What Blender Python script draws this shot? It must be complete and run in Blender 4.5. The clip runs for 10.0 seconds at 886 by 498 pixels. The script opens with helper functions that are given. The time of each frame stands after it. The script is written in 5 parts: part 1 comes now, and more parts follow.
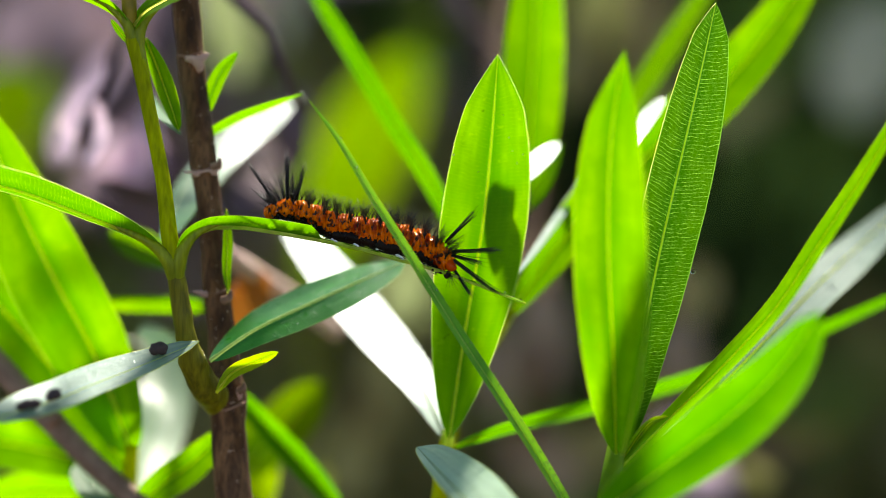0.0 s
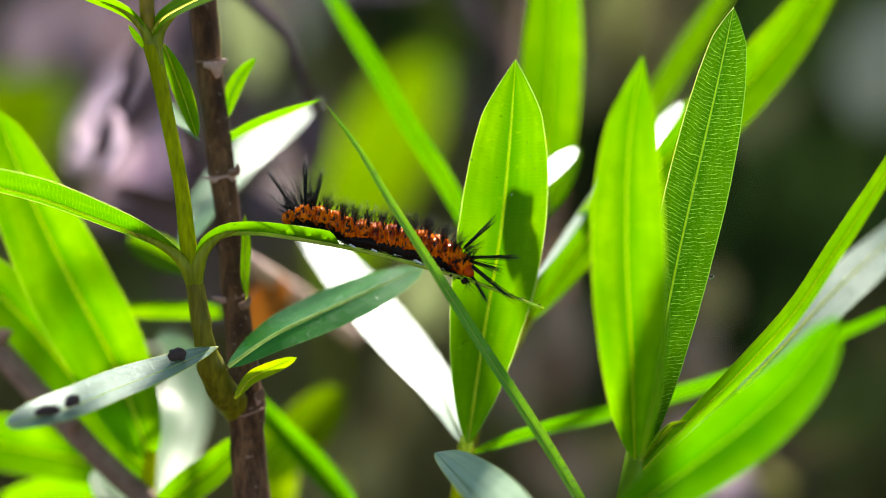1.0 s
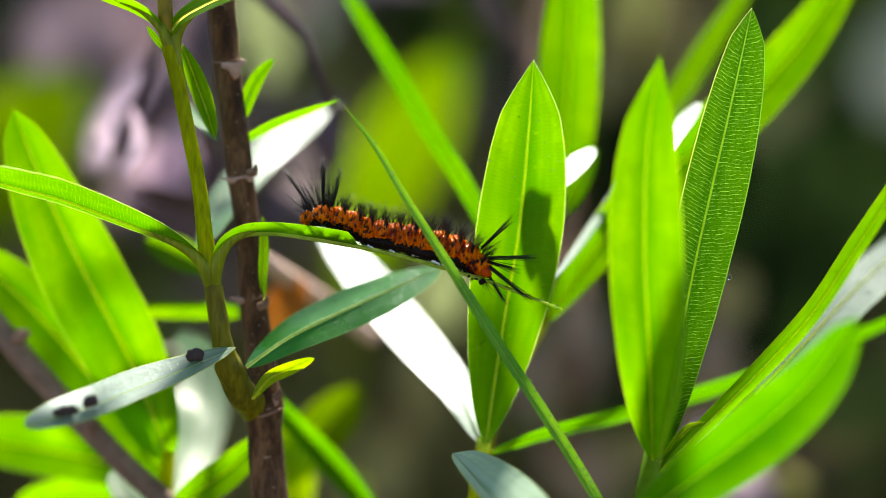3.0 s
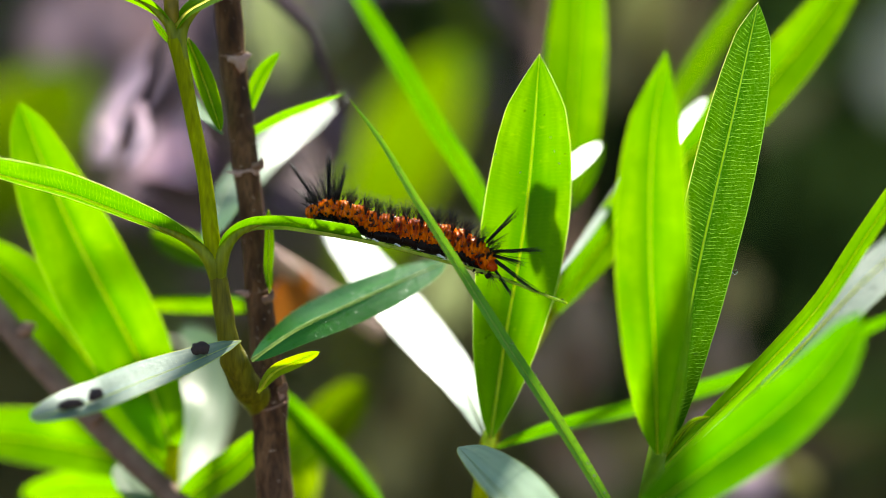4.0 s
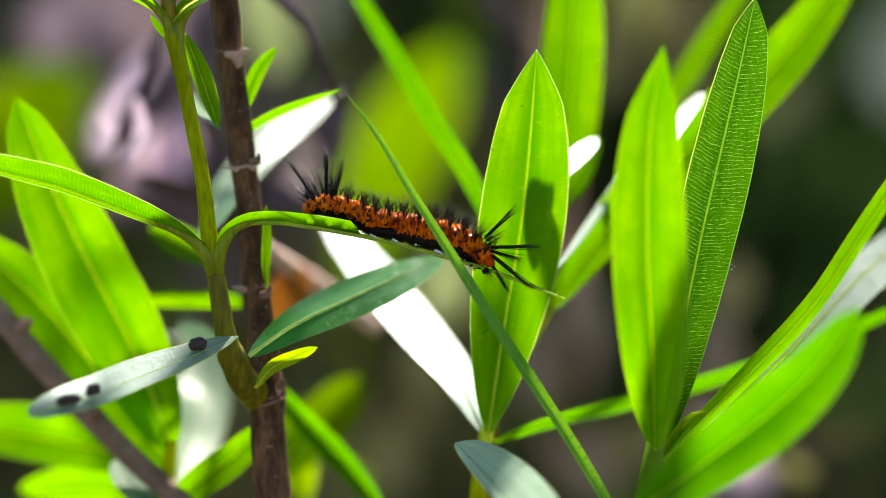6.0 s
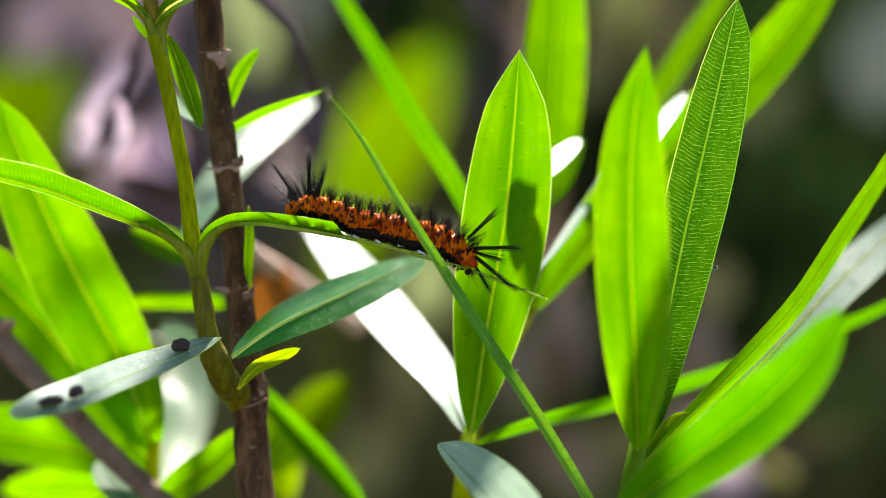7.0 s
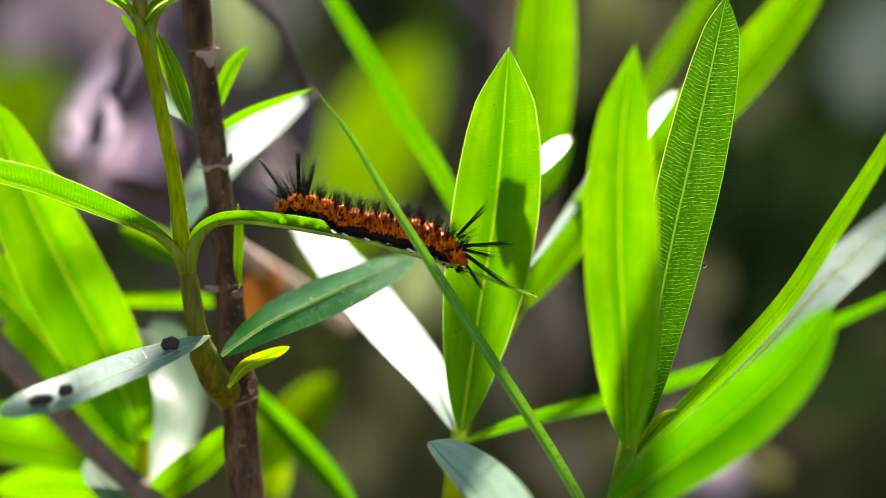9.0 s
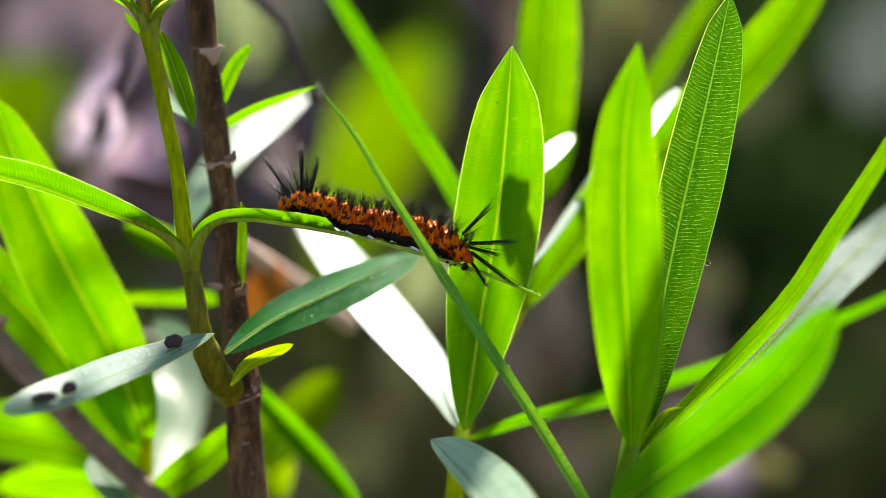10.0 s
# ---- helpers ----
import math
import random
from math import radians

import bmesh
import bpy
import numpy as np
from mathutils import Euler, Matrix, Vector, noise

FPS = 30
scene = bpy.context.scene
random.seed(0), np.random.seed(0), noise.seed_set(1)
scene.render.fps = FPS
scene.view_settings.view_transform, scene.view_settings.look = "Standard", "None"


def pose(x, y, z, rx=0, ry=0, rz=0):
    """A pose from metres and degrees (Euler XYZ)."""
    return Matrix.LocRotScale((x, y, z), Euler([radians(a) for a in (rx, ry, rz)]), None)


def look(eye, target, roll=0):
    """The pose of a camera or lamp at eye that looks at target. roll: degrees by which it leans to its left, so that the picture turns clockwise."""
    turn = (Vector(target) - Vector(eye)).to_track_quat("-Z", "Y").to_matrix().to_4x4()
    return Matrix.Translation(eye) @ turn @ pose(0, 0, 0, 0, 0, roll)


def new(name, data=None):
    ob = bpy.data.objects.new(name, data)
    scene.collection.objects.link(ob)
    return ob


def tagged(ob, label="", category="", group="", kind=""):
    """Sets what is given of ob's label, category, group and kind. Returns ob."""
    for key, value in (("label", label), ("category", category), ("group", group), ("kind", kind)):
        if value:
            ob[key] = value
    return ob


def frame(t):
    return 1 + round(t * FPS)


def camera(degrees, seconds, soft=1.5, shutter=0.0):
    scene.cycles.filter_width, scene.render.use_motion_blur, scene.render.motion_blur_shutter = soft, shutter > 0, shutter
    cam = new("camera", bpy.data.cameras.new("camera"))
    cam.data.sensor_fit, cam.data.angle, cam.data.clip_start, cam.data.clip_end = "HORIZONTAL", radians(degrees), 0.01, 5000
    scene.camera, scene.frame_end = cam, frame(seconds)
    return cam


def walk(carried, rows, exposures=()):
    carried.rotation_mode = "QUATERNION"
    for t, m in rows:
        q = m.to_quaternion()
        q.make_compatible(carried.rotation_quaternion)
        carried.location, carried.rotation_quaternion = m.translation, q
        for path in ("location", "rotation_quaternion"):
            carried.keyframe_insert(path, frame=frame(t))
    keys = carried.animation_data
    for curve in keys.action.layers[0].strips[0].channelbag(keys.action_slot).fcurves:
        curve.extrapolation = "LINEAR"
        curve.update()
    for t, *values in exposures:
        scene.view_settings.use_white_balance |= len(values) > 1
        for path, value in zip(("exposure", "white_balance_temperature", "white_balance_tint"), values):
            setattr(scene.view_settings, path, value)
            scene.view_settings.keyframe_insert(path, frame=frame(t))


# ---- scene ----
# ---- camera: a long lens on the shoulder, turning a little about one spot ----
MM = 0.001
EYE = Vector((0.0, -0.6053, 0.8286))
TILT = 12.0
cam = camera(18.0, 10.0, soft=0.75)
cam.data.dof.use_dof = True
cam.data.dof.focus_distance = 0.619
cam.data.dof.aperture_fstop = 3.4
TURNS = (  # seconds, degrees to the right, up, leaning
    (0.0, 0.655, -0.131, 0.14),
    (0.5, 0.437, -0.069, 0.03),
    (1.0, 0.283, -0.021, 0.02),
    (1.5, 0.194, -0.001, -0.00),
    (2.0, 0.106, 0.001, 0.00),
    (2.5, -0.000, -0.000, -0.00),
    (2.7, -0.046, -0.000, -0.00),
    (3.8, -0.177, -0.097, 0.18),
    (4.0, -0.194, -0.132, 0.18),
    (4.5, -0.198, -0.193, 0.19),
    (5.0, -0.231, -0.225, 0.17),
    (5.2, -0.231, -0.225, 0.17),
    (6.3, -0.058, -0.228, 0.12),
    (6.5, 0.012, -0.222, 0.12),
    (7.0, 0.211, -0.208, 0.09),
    (7.5, 0.359, -0.205, 0.05),
    (8.0, 0.424, -0.208, 0.03),
    (8.5, 0.438, -0.219, -0.01),
    (9.0, 0.426, -0.249, -0.02),
    (9.5, 0.396, -0.270, -0.02),
    (10.0, 0.357, -0.295, 0.01),
)


def aim(yaw, pitch, roll):
    return Matrix.Translation(EYE) @ pose(0, 0, 0, 90 - TILT) @ pose(0, 0, 0, 0, -yaw) @ pose(0, 0, 0, pitch) @ pose(0, 0, 0, 0, 0, roll)


walk(cam, [(t, aim(y, p, r)) for t, y, p, r in TURNS], exposures=[(0, 1.26, 7000, 8), (10, 1.26, 7000, 8)])

# ---- light: sun behind the shrub, high, a little to the right ----
SUN = Vector((0.22, 0.68, 0.70)).normalized()
world = bpy.data.worlds.new("sky")
scene.world = world
world.use_nodes = True
sky = world.node_tree.nodes.new("ShaderNodeTexSky")
sky.sky_type, sky.sun_disc = "NISHITA", False
sky.sun_elevation = math.asin(SUN.z)
sky.sun_rotation = math.atan2(SUN.x, SUN.y)
backing = world.node_tree.nodes["Background"]
backing.inputs["Strength"].default_value = 0.10
world.node_tree.links.new(sky.outputs["Color"], backing.inputs["Color"])
sun = new("sun", bpy.data.lights.new("sun", "SUN"))
sun.data.energy, sun.data.angle, sun.data.color = 5.0, radians(5), (1.0, 0.96, 0.89)
sun.matrix_world = look(SUN * 5, (0, 0, 0))


# ---- materials ----
def material(name):
    m = bpy.data.materials.new(name)
    m.use_nodes = True
    m.node_tree.nodes.clear()
    return m, m.node_tree.nodes, m.node_tree.links


def add(nodes, kind, **given):
    n = nodes.new("ShaderNode" + kind)
    for key, value in given.items():
        n.inputs[key.replace("_", " ")].default_value = value
    return n


def calc(nodes, links, op, a, b=None, c=None):
    n = nodes.new("ShaderNodeMath")
    n.operation = op
    for i, x in enumerate((a, b, c)):
        if x is None:
            continue
        if isinstance(x, (int, float)):
            n.inputs[i].default_value = x
        else:
            links.new(x, n.inputs[i])
    return n.outputs[0]


def blend(nodes, links, fac, a, b):
    n = nodes.new("ShaderNodeMix")
    n.data_type = "RGBA"
    for socket, x in ((n.inputs[0], fac), (n.inputs[6], a), (n.inputs[7], b)):
        if isinstance(x, tuple):
            socket.default_value = (*x, 1)
        elif isinstance(x, (int, float)):
            socket.default_value = x
        else:
            links.new(x, socket)
    return n.outputs[2]


def ramp(nodes, links, fac, *stops):
    n = nodes.new("ShaderNodeValToRGB")
    while len(n.color_ramp.elements) < len(stops):
        n.color_ramp.elements.new(0.5)
    for e, (at, colour) in zip(n.color_ramp.elements, stops):
        e.position, e.color = at, (*colour, 1)
    links.new(fac, n.inputs[0])
    return n.outputs[0]


def where_x(nodes, links, vector):
    n = nodes.new("ShaderNodeSeparateXYZ")
    links.new(vector, n.inputs[0])
    return n.outputs[0]


def leaf_material(name, top, through_colour, passing=0.55, rough=0.34, veins=0.35, gloss=0.5, pale=(0.35, 0.55, 0.12), net=0.0, sheen=(1, 1, 1), relief=0.35, vein_colour=None):
    """A leaf blade: light passes through it; a midrib, fine side veins and blotches."""
    m, nodes, links = material(name)
    uv = nodes.new("ShaderNodeUVMap")
    split = nodes.new("ShaderNodeSeparateXYZ")
    links.new(uv.outputs[0], split.inputs[0])
    across = calc(nodes, links, "ABSOLUTE", calc(nodes, links, "MULTIPLY_ADD", split.outputs[0], 2.0, -1.0))
    where = nodes.new("ShaderNodeTexCoord").outputs["Object"]
    wob = add(nodes, "TexNoise", Scale=210.0, Detail=4.0)
    links.new(where, wob.inputs["Vector"])
    fine = add(nodes, "TexNoise", Scale=900.0, Detail=4.0)
    links.new(where, fine.inputs["Vector"])
    broad = add(nodes, "TexNoise", Scale=55.0, Detail=3.0)
    links.new(where, broad.inputs["Vector"])
    # streaks run along the blade
    stretch = nodes.new("ShaderNodeCombineXYZ")
    links.new(calc(nodes, links, "MULTIPLY", split.outputs[0], 7.0), stretch.inputs[0])
    links.new(calc(nodes, links, "MULTIPLY", split.outputs[1], 4.0), stretch.inputs[1])
    links.new(calc(nodes, links, "MULTIPLY", where_x(nodes, links, where), 30.0), stretch.inputs[2])
    streak = add(nodes, "TexNoise", Scale=1.0, Detail=4.0)
    links.new(stretch.outputs[0], streak.inputs["Vector"])
    # side veins leave the midrib every millimetre, slightly forward
    run = calc(nodes, links, "ADD", calc(nodes, links, "MULTIPLY", split.outputs[1], 112.0), calc(nodes, links, "MULTIPLY", across, -2.0))
    run = calc(nodes, links, "ADD", run, calc(nodes, links, "MULTIPLY", wob.outputs[0], 2.6))
    saw = calc(nodes, links, "ABSOLUTE", calc(nodes, links, "SUBTRACT", calc(nodes, links, "FRACT", run), 0.5))
    side = calc(nodes, links, "SUBTRACT", 1.0, calc(nodes, links, "MULTIPLY", saw, 12.0))
    side = calc(nodes, links, "MULTIPLY", calc(nodes, links, "MAXIMUM", side, 0.0), calc(nodes, links, "MULTIPLY_ADD", fine.outputs[0], 5.2, -1.9))
    rib = calc(nodes, links, "MAXIMUM", calc(nodes, links, "SUBTRACT", 1.0, calc(nodes, links, "MULTIPLY", across, 19.0)), 0.0)
    rim = calc(nodes, links, "MAXIMUM", calc(nodes, links, "MULTIPLY_ADD", across, 22.0, -21.0), 0.0)
    vein = calc(nodes, links, "MAXIMUM", calc(nodes, links, "MULTIPLY", side, veins), calc(nodes, links, "MULTIPLY", calc(nodes, links, "MAXIMUM", rib, rim), 0.7))
    if net:
        cells = nodes.new("ShaderNodeTexVoronoi")
        cells.feature = "DISTANCE_TO_EDGE"
        cells.inputs["Scale"].default_value = 1300.0
        links.new(where, cells.inputs["Vector"])
        mesh = calc(nodes, links, "MAXIMUM", calc(nodes, links, "MULTIPLY_ADD", cells.outputs["Distance"], -7.0, 0.8), 0.0)
        mesh = calc(nodes, links, "MULTIPLY", mesh, calc(nodes, links, "MULTIPLY", fine.outputs[0], net))
        vein = calc(nodes, links, "MAXIMUM", vein, mesh)
    vein = calc(nodes, links, "MINIMUM", calc(nodes, links, "MAXIMUM", vein, 0.0), 1.0)
    shade = calc(nodes, links, "MULTIPLY_ADD", calc(nodes, links, "ADD", broad.outputs[0], streak.outputs[0]), 1.7, -1.2)
    shade = calc(nodes, links, "MINIMUM", calc(nodes, links, "MAXIMUM", shade, 0.0), 1.0)
    darker = tuple(x * 0.62 for x in top)
    lighter = tuple(min(1, x * 1.25) for x in top)
    base = blend(nodes, links, shade, darker, lighter)
    base = blend(nodes, links, vein, base, tuple(x * 0.8 for x in pale))
    t = through_colour
    seen = blend(nodes, links, shade, (t[0] * 0.48, t[1] * 0.70, t[2]), (min(1, t[0] * 1.55), min(1, t[1] * 1.12), t[2]))
    mottle = calc(nodes, links, "MULTIPLY_ADD", calc(nodes, links, "ADD", calc(nodes, links, "MULTIPLY", fine.outputs[0], 0.5), wob.outputs[0]), 2.2, -1.15)
    mottle = calc(nodes, links, "MINIMUM", calc(nodes, links, "MAXIMUM", mottle, 0.0), 1.0)
    seen = blend(nodes, links, mottle, seen, tuple(x * 0.72 for x in through_colour))
    deep = calc(nodes, links, "MAXIMUM", calc(nodes, links, "MULTIPLY_ADD", across, -2.3, 0.9), 0.0)
    seen = blend(nodes, links, deep, seen, (t[0] * 0.25, t[1] * 0.48, t[2]))
    seen = blend(nodes, links, vein, seen, vein_colour or (min(1, t[0] * 2.9 + 0.05), min(1, t[1] * 1.6 + 0.08), t[2] + 0.03))
    speck = add(nodes, "TexNoise", Scale=560.0, Detail=1.0)
    links.new(where, speck.inputs["Vector"])
    dots = ramp(nodes, links, speck.outputs[0], (0.70, (0, 0, 0)), (0.75, (0.25, 0.25, 0.25)))
    seen = blend(nodes, links, dots, seen, (min(1, t[0] * 2.2), min(1, t[1] * 1.35), t[2] + 0.02))
    tiny = add(nodes, "TexNoise", Scale=640.0, Detail=0.0)
    links.new(where, tiny.inputs["Vector"])
    nicks = ramp(nodes, links, tiny.outputs[0], (0.13, (0.7, 0.7, 0.7)), (0.16, (0, 0, 0)))
    seen = blend(nodes, links, nicks, seen, (t[0] * 0.3, t[1] * 0.3, 0.0))
    bump = add(nodes, "Bump", Strength=relief, Distance=0.0003)
    height = calc(nodes, links, "ADD", calc(nodes, links, "MULTIPLY", side, -0.5 * veins), calc(nodes, links, "MULTIPLY", calc(nodes, links, "ADD", fine.outputs[0], wob.outputs[0]), 0.5))
    links.new(height, bump.inputs["Height"])
    skin = add(nodes, "BsdfPrincipled", Roughness=rough)
    skin.inputs["Specular IOR Level"].default_value = gloss
    skin.inputs["Specular Tint"].default_value = (*sheen, 1)
    links.new(base, skin.inputs["Base Color"])
    links.new(bump.outputs[0], skin.inputs["Normal"])
    links.new(calc(nodes, links, "ADD", calc(nodes, links, "MULTIPLY_ADD", fine.outputs[0], 0.2, rough - 0.3), calc(nodes, links, "MULTIPLY", wob.outputs[0], 0.4)), skin.inputs["Roughness"])
    glow = nodes.new("ShaderNodeBsdfTranslucent")
    links.new(seen, glow.inputs["Color"])
    links.new(bump.outputs[0], glow.inputs["Normal"])
    mix = nodes.new("ShaderNodeMixShader")
    mix.inputs[0].default_value = passing
    links.new(skin.outputs[0], mix.inputs[1])
    links.new(glow.outputs[0], mix.inputs[2])
    out = nodes.new("ShaderNodeOutputMaterial")
    links.new(mix.outputs[0], out.inputs[0])
    return m


def solid_material(name, low, high, scale=200.0, rough=0.6, bump_by=0.0004, gloss=0.5, spots=None, spot_scale=300.0, spot_at=0.62, passing=0.0, soft=0.0):
    """A solid surface in two shades, with grain and, if asked, spots."""
    m, nodes, links = material(name)
    where = nodes.new("ShaderNodeTexCoord").outputs["Object"]
    grain = add(nodes, "TexNoise", Scale=scale, Detail=6.0, Roughness=0.65)
    links.new(where, grain.inputs["Vector"])
    broad = add(nodes, "TexNoise", Scale=scale * 0.17, Detail=3.0)
    links.new(where, broad.inputs["Vector"])
    fac = calc(nodes, links, "MULTIPLY_ADD", calc(nodes, links, "ADD", grain.outputs[0], broad.outputs[0]), 1.6, -1.1)
    fac = calc(nodes, links, "MINIMUM", calc(nodes, links, "MAXIMUM", fac, 0.0), 1.0)
    colour = blend(nodes, links, fac, low, high)
    if spots:
        dots = add(nodes, "TexNoise", Scale=spot_scale, Detail=2.0)
        links.new(where, dots.inputs["Vector"])
        mask = ramp(nodes, links, dots.outputs[0], (spot_at, (0, 0, 0)), (spot_at + 0.04, (1, 1, 1)))
        colour = blend(nodes, links, mask, colour, spots)
    skin = add(nodes, "BsdfPrincipled", Roughness=rough)
    skin.inputs["Specular IOR Level"].default_value = gloss
    links.new(colour, skin.inputs["Base Color"])
    if soft:
        skin.inputs["Subsurface Weight"].default_value = soft
        skin.inputs["Subsurface Radius"].default_value = (1.0, 0.8, 0.4)
        skin.inputs["Subsurface Scale"].default_value = 0.002
    links.new(calc(nodes, links, "MULTIPLY_ADD", grain.outputs[0], 0.3, rough - 0.15), skin.inputs["Roughness"])
    bump = add(nodes, "Bump", Strength=0.5, Distance=bump_by)
    links.new(grain.outputs[0], bump.inputs["Height"])
    links.new(bump.outputs[0], skin.inputs["Normal"])
    out = nodes.new("ShaderNodeOutputMaterial")
    if passing:
        glow = nodes.new("ShaderNodeBsdfTranslucent")
        links.new(colour, glow.inputs["Color"])
        mix = nodes.new("ShaderNodeMixShader")
        mix.inputs[0].default_value = passing
        links.new(skin.outputs[0], mix.inputs[1])
        links.new(glow.outputs[0], mix.inputs[2])
        links.new(mix.outputs[0], out.inputs[0])
    else:
        links.new(skin.outputs[0], out.inputs[0])
    return m


def stem_material(name, low, high, streak, rough=0.42, gloss=0.25, passing=0.2):
    """A young stem: green skin with long brownish streaks and fine grain."""
    m, nodes, links = material(name)
    where = nodes.new("ShaderNodeTexCoord").outputs["Object"]
    squeeze = nodes.new("ShaderNodeMapping")
    squeeze.inputs["Scale"].default_value = (1.0, 1.0, 0.10)
    links.new(where, squeeze.inputs["Vector"])
    strip = add(nodes, "TexNoise", Scale=520.0, Detail=4.0)
    links.new(squeeze.outputs[0], strip.inputs["Vector"])
    grain = add(nodes, "TexNoise", Scale=1100.0, Detail=2.0)
    links.new(squeeze.outputs[0], grain.inputs["Vector"])
    broad = add(nodes, "TexNoise", Scale=50.0, Detail=3.0)
    links.new(where, broad.inputs["Vector"])
    mix = calc(nodes, links, "MULTIPLY_ADD", calc(nodes, links, "ADD", grain.outputs[0], broad.outputs[0]), 1.8, -1.3)
    mix = calc(nodes, links, "MINIMUM", calc(nodes, links, "MAXIMUM", mix, 0.0), 1.0)
    colour = blend(nodes, links, mix, low, high)
    brown = ramp(nodes, links, strip.outputs[0], (0.56, (0, 0, 0)), (0.82, (0.35, 0.35, 0.35)))
    colour = blend(nodes, links, brown, colour, streak)
    skin = add(nodes, "BsdfPrincipled", Roughness=rough)
    skin.inputs["Specular IOR Level"].default_value = gloss
    links.new(colour, skin.inputs["Base Color"])
    bump = add(nodes, "Bump", Strength=0.5, Distance=0.0003)
    links.new(calc(nodes, links, "ADD", strip.outputs[0], grain.outputs[0]), bump.inputs["Height"])
    links.new(bump.outputs[0], skin.inputs["Normal"])
    glow = nodes.new("ShaderNodeBsdfTranslucent")
    links.new(colour, glow.inputs["Color"])
    both = nodes.new("ShaderNodeMixShader")
    both.inputs[0].default_value = passing
    links.new(skin.outputs[0], both.inputs[1])
    links.new(glow.outputs[0], both.inputs[2])
    out = nodes.new("ShaderNodeOutputMaterial")
    links.new(both.outputs[0], out.inputs[0])
    return m


def bark_material():
    """Thin brown bark: long fissures, grey weathered patches, a green-brown tinge and small pale pores."""
    m, nodes, links = material("brown_bark")
    where = nodes.new("ShaderNodeTexCoord").outputs["Object"]
    squeeze = nodes.new("ShaderNodeMapping")
    squeeze.inputs["Scale"].default_value = (1.0, 1.0, 0.16)
    links.new(where, squeeze.inputs["Vector"])
    fibre = add(nodes, "TexNoise", Scale=1500.0, Detail=5.0, Roughness=0.6)
    links.new(squeeze.outputs[0], fibre.inputs["Vector"])
    strip = add(nodes, "TexNoise", Scale=330.0, Detail=3.0)
    links.new(squeeze.outputs[0], strip.inputs["Vector"])
    patch = add(nodes, "TexNoise", Scale=95.0, Detail=4.0)
    links.new(where, patch.inputs["Vector"])
    pore = add(nodes, "TexNoise", Scale=900.0, Detail=1.0)
    links.new(where, pore.inputs["Vector"])
    colour = ramp(nodes, links, strip.outputs[0], (0.34, (0.036, 0.014, 0.005)), (0.50, (0.098, 0.042, 0.015)), (0.68, (0.20, 0.098, 0.042)))
    grey = ramp(nodes, links, patch.outputs[0], (0.50, (0, 0, 0)), (0.72, (0.45, 0.45, 0.45)))
    colour = blend(nodes, links, grey, colour, (0.18, 0.10, 0.06))
    dark = ramp(nodes, links, fibre.outputs[0], (0.40, (0.5, 0.5, 0.5)), (0.52, (0, 0, 0)))
    colour = blend(nodes, links, dark, colour, (0.022, 0.012, 0.008))
    dots = ramp(nodes, links, pore.outputs[0], (0.70, (0, 0, 0)), (0.74, (0.8, 0.8, 0.8)))
    colour = blend(nodes, links, dots, colour, (0.34, 0.23, 0.17))
    skin = add(nodes, "BsdfPrincipled", Roughness=0.72)
    skin.inputs["Specular IOR Level"].default_value = 0.2
    links.new(colour, skin.inputs["Base Color"])
    bump = add(nodes, "Bump", Strength=0.5, Distance=0.0005)
    links.new(calc(nodes, links, "ADD", fibre.outputs[0], strip.outputs[0]), bump.inputs["Height"])
    links.new(bump.outputs[0], skin.inputs["Normal"])
    out = nodes.new("ShaderNodeOutputMaterial")
    links.new(skin.outputs[0], out.inputs[0])
    return m


def larva_material():
    """Wet orange skin with fine cross folds, their light and shade painted in, darker blotches and small black specks.
    """
    m, nodes, links = material("caterpillar_skin")
    where = nodes.new("ShaderNodeTexCoord").outputs["Object"]
    broad = add(nodes, "TexNoise", Scale=330.0, Detail=4.0, Roughness=0.6)
    links.new(where, broad.inputs["Vector"])
    speck = add(nodes, "TexNoise", Scale=720.0, Detail=1.0)
    links.new(where, speck.inputs["Vector"])
    fold = nodes.new("ShaderNodeTexWave")
    for key, value in (("Scale", 250.0), ("Distortion", 14.0), ("Detail", 3.0), ("Detail Scale", 0.6)):
        fold.inputs[key].default_value = value
    links.new(where, fold.inputs["Vector"])
    colour = ramp(nodes, links, broad.outputs[0], (0.36, (0.20, 0.010, 0.0)), (0.50, (0.74, 0.10, 0.0)), (0.66, (1.0, 0.21, 0.0)))
    # fold crests coloured as if lit, grooves as if in shade
    lit_crest = ramp(nodes, links, fold.outputs["Fac"], (0.70, (0, 0, 0)), (0.98, (0.22, 0.22, 0.22)))
    colour = blend(nodes, links, lit_crest, colour, (1.0, 0.24, 0.0))
    shaded_groove = ramp(nodes, links, fold.outputs["Fac"], (0.02, (0.30, 0.30, 0.30)), (0.30, (0, 0, 0)))
    colour = blend(nodes, links, shaded_groove, colour, (0.16, 0.012, 0.0))
    spots = ramp(nodes, links, speck.outputs[0], (0.62, (0, 0, 0)), (0.68, (0.9, 0.9, 0.9)))
    colour = blend(nodes, links, spots, colour, (0.012, 0.004, 0.002))
    skin = add(nodes, "BsdfPrincipled", Roughness=0.2)
    skin.inputs["Specular IOR Level"].default_value = 0.12
    links.new(colour, skin.inputs["Base Color"])
    bump = add(nodes, "Bump", Strength=0.75, Distance=0.0004)
    links.new(calc(nodes, links, "ADD", fold.outputs["Fac"], broad.outputs[0]), bump.inputs["Height"])
    links.new(bump.outputs[0], skin.inputs["Normal"])
    out = nodes.new("ShaderNodeOutputMaterial")
    links.new(skin.outputs[0], out.inputs[0])
    return m


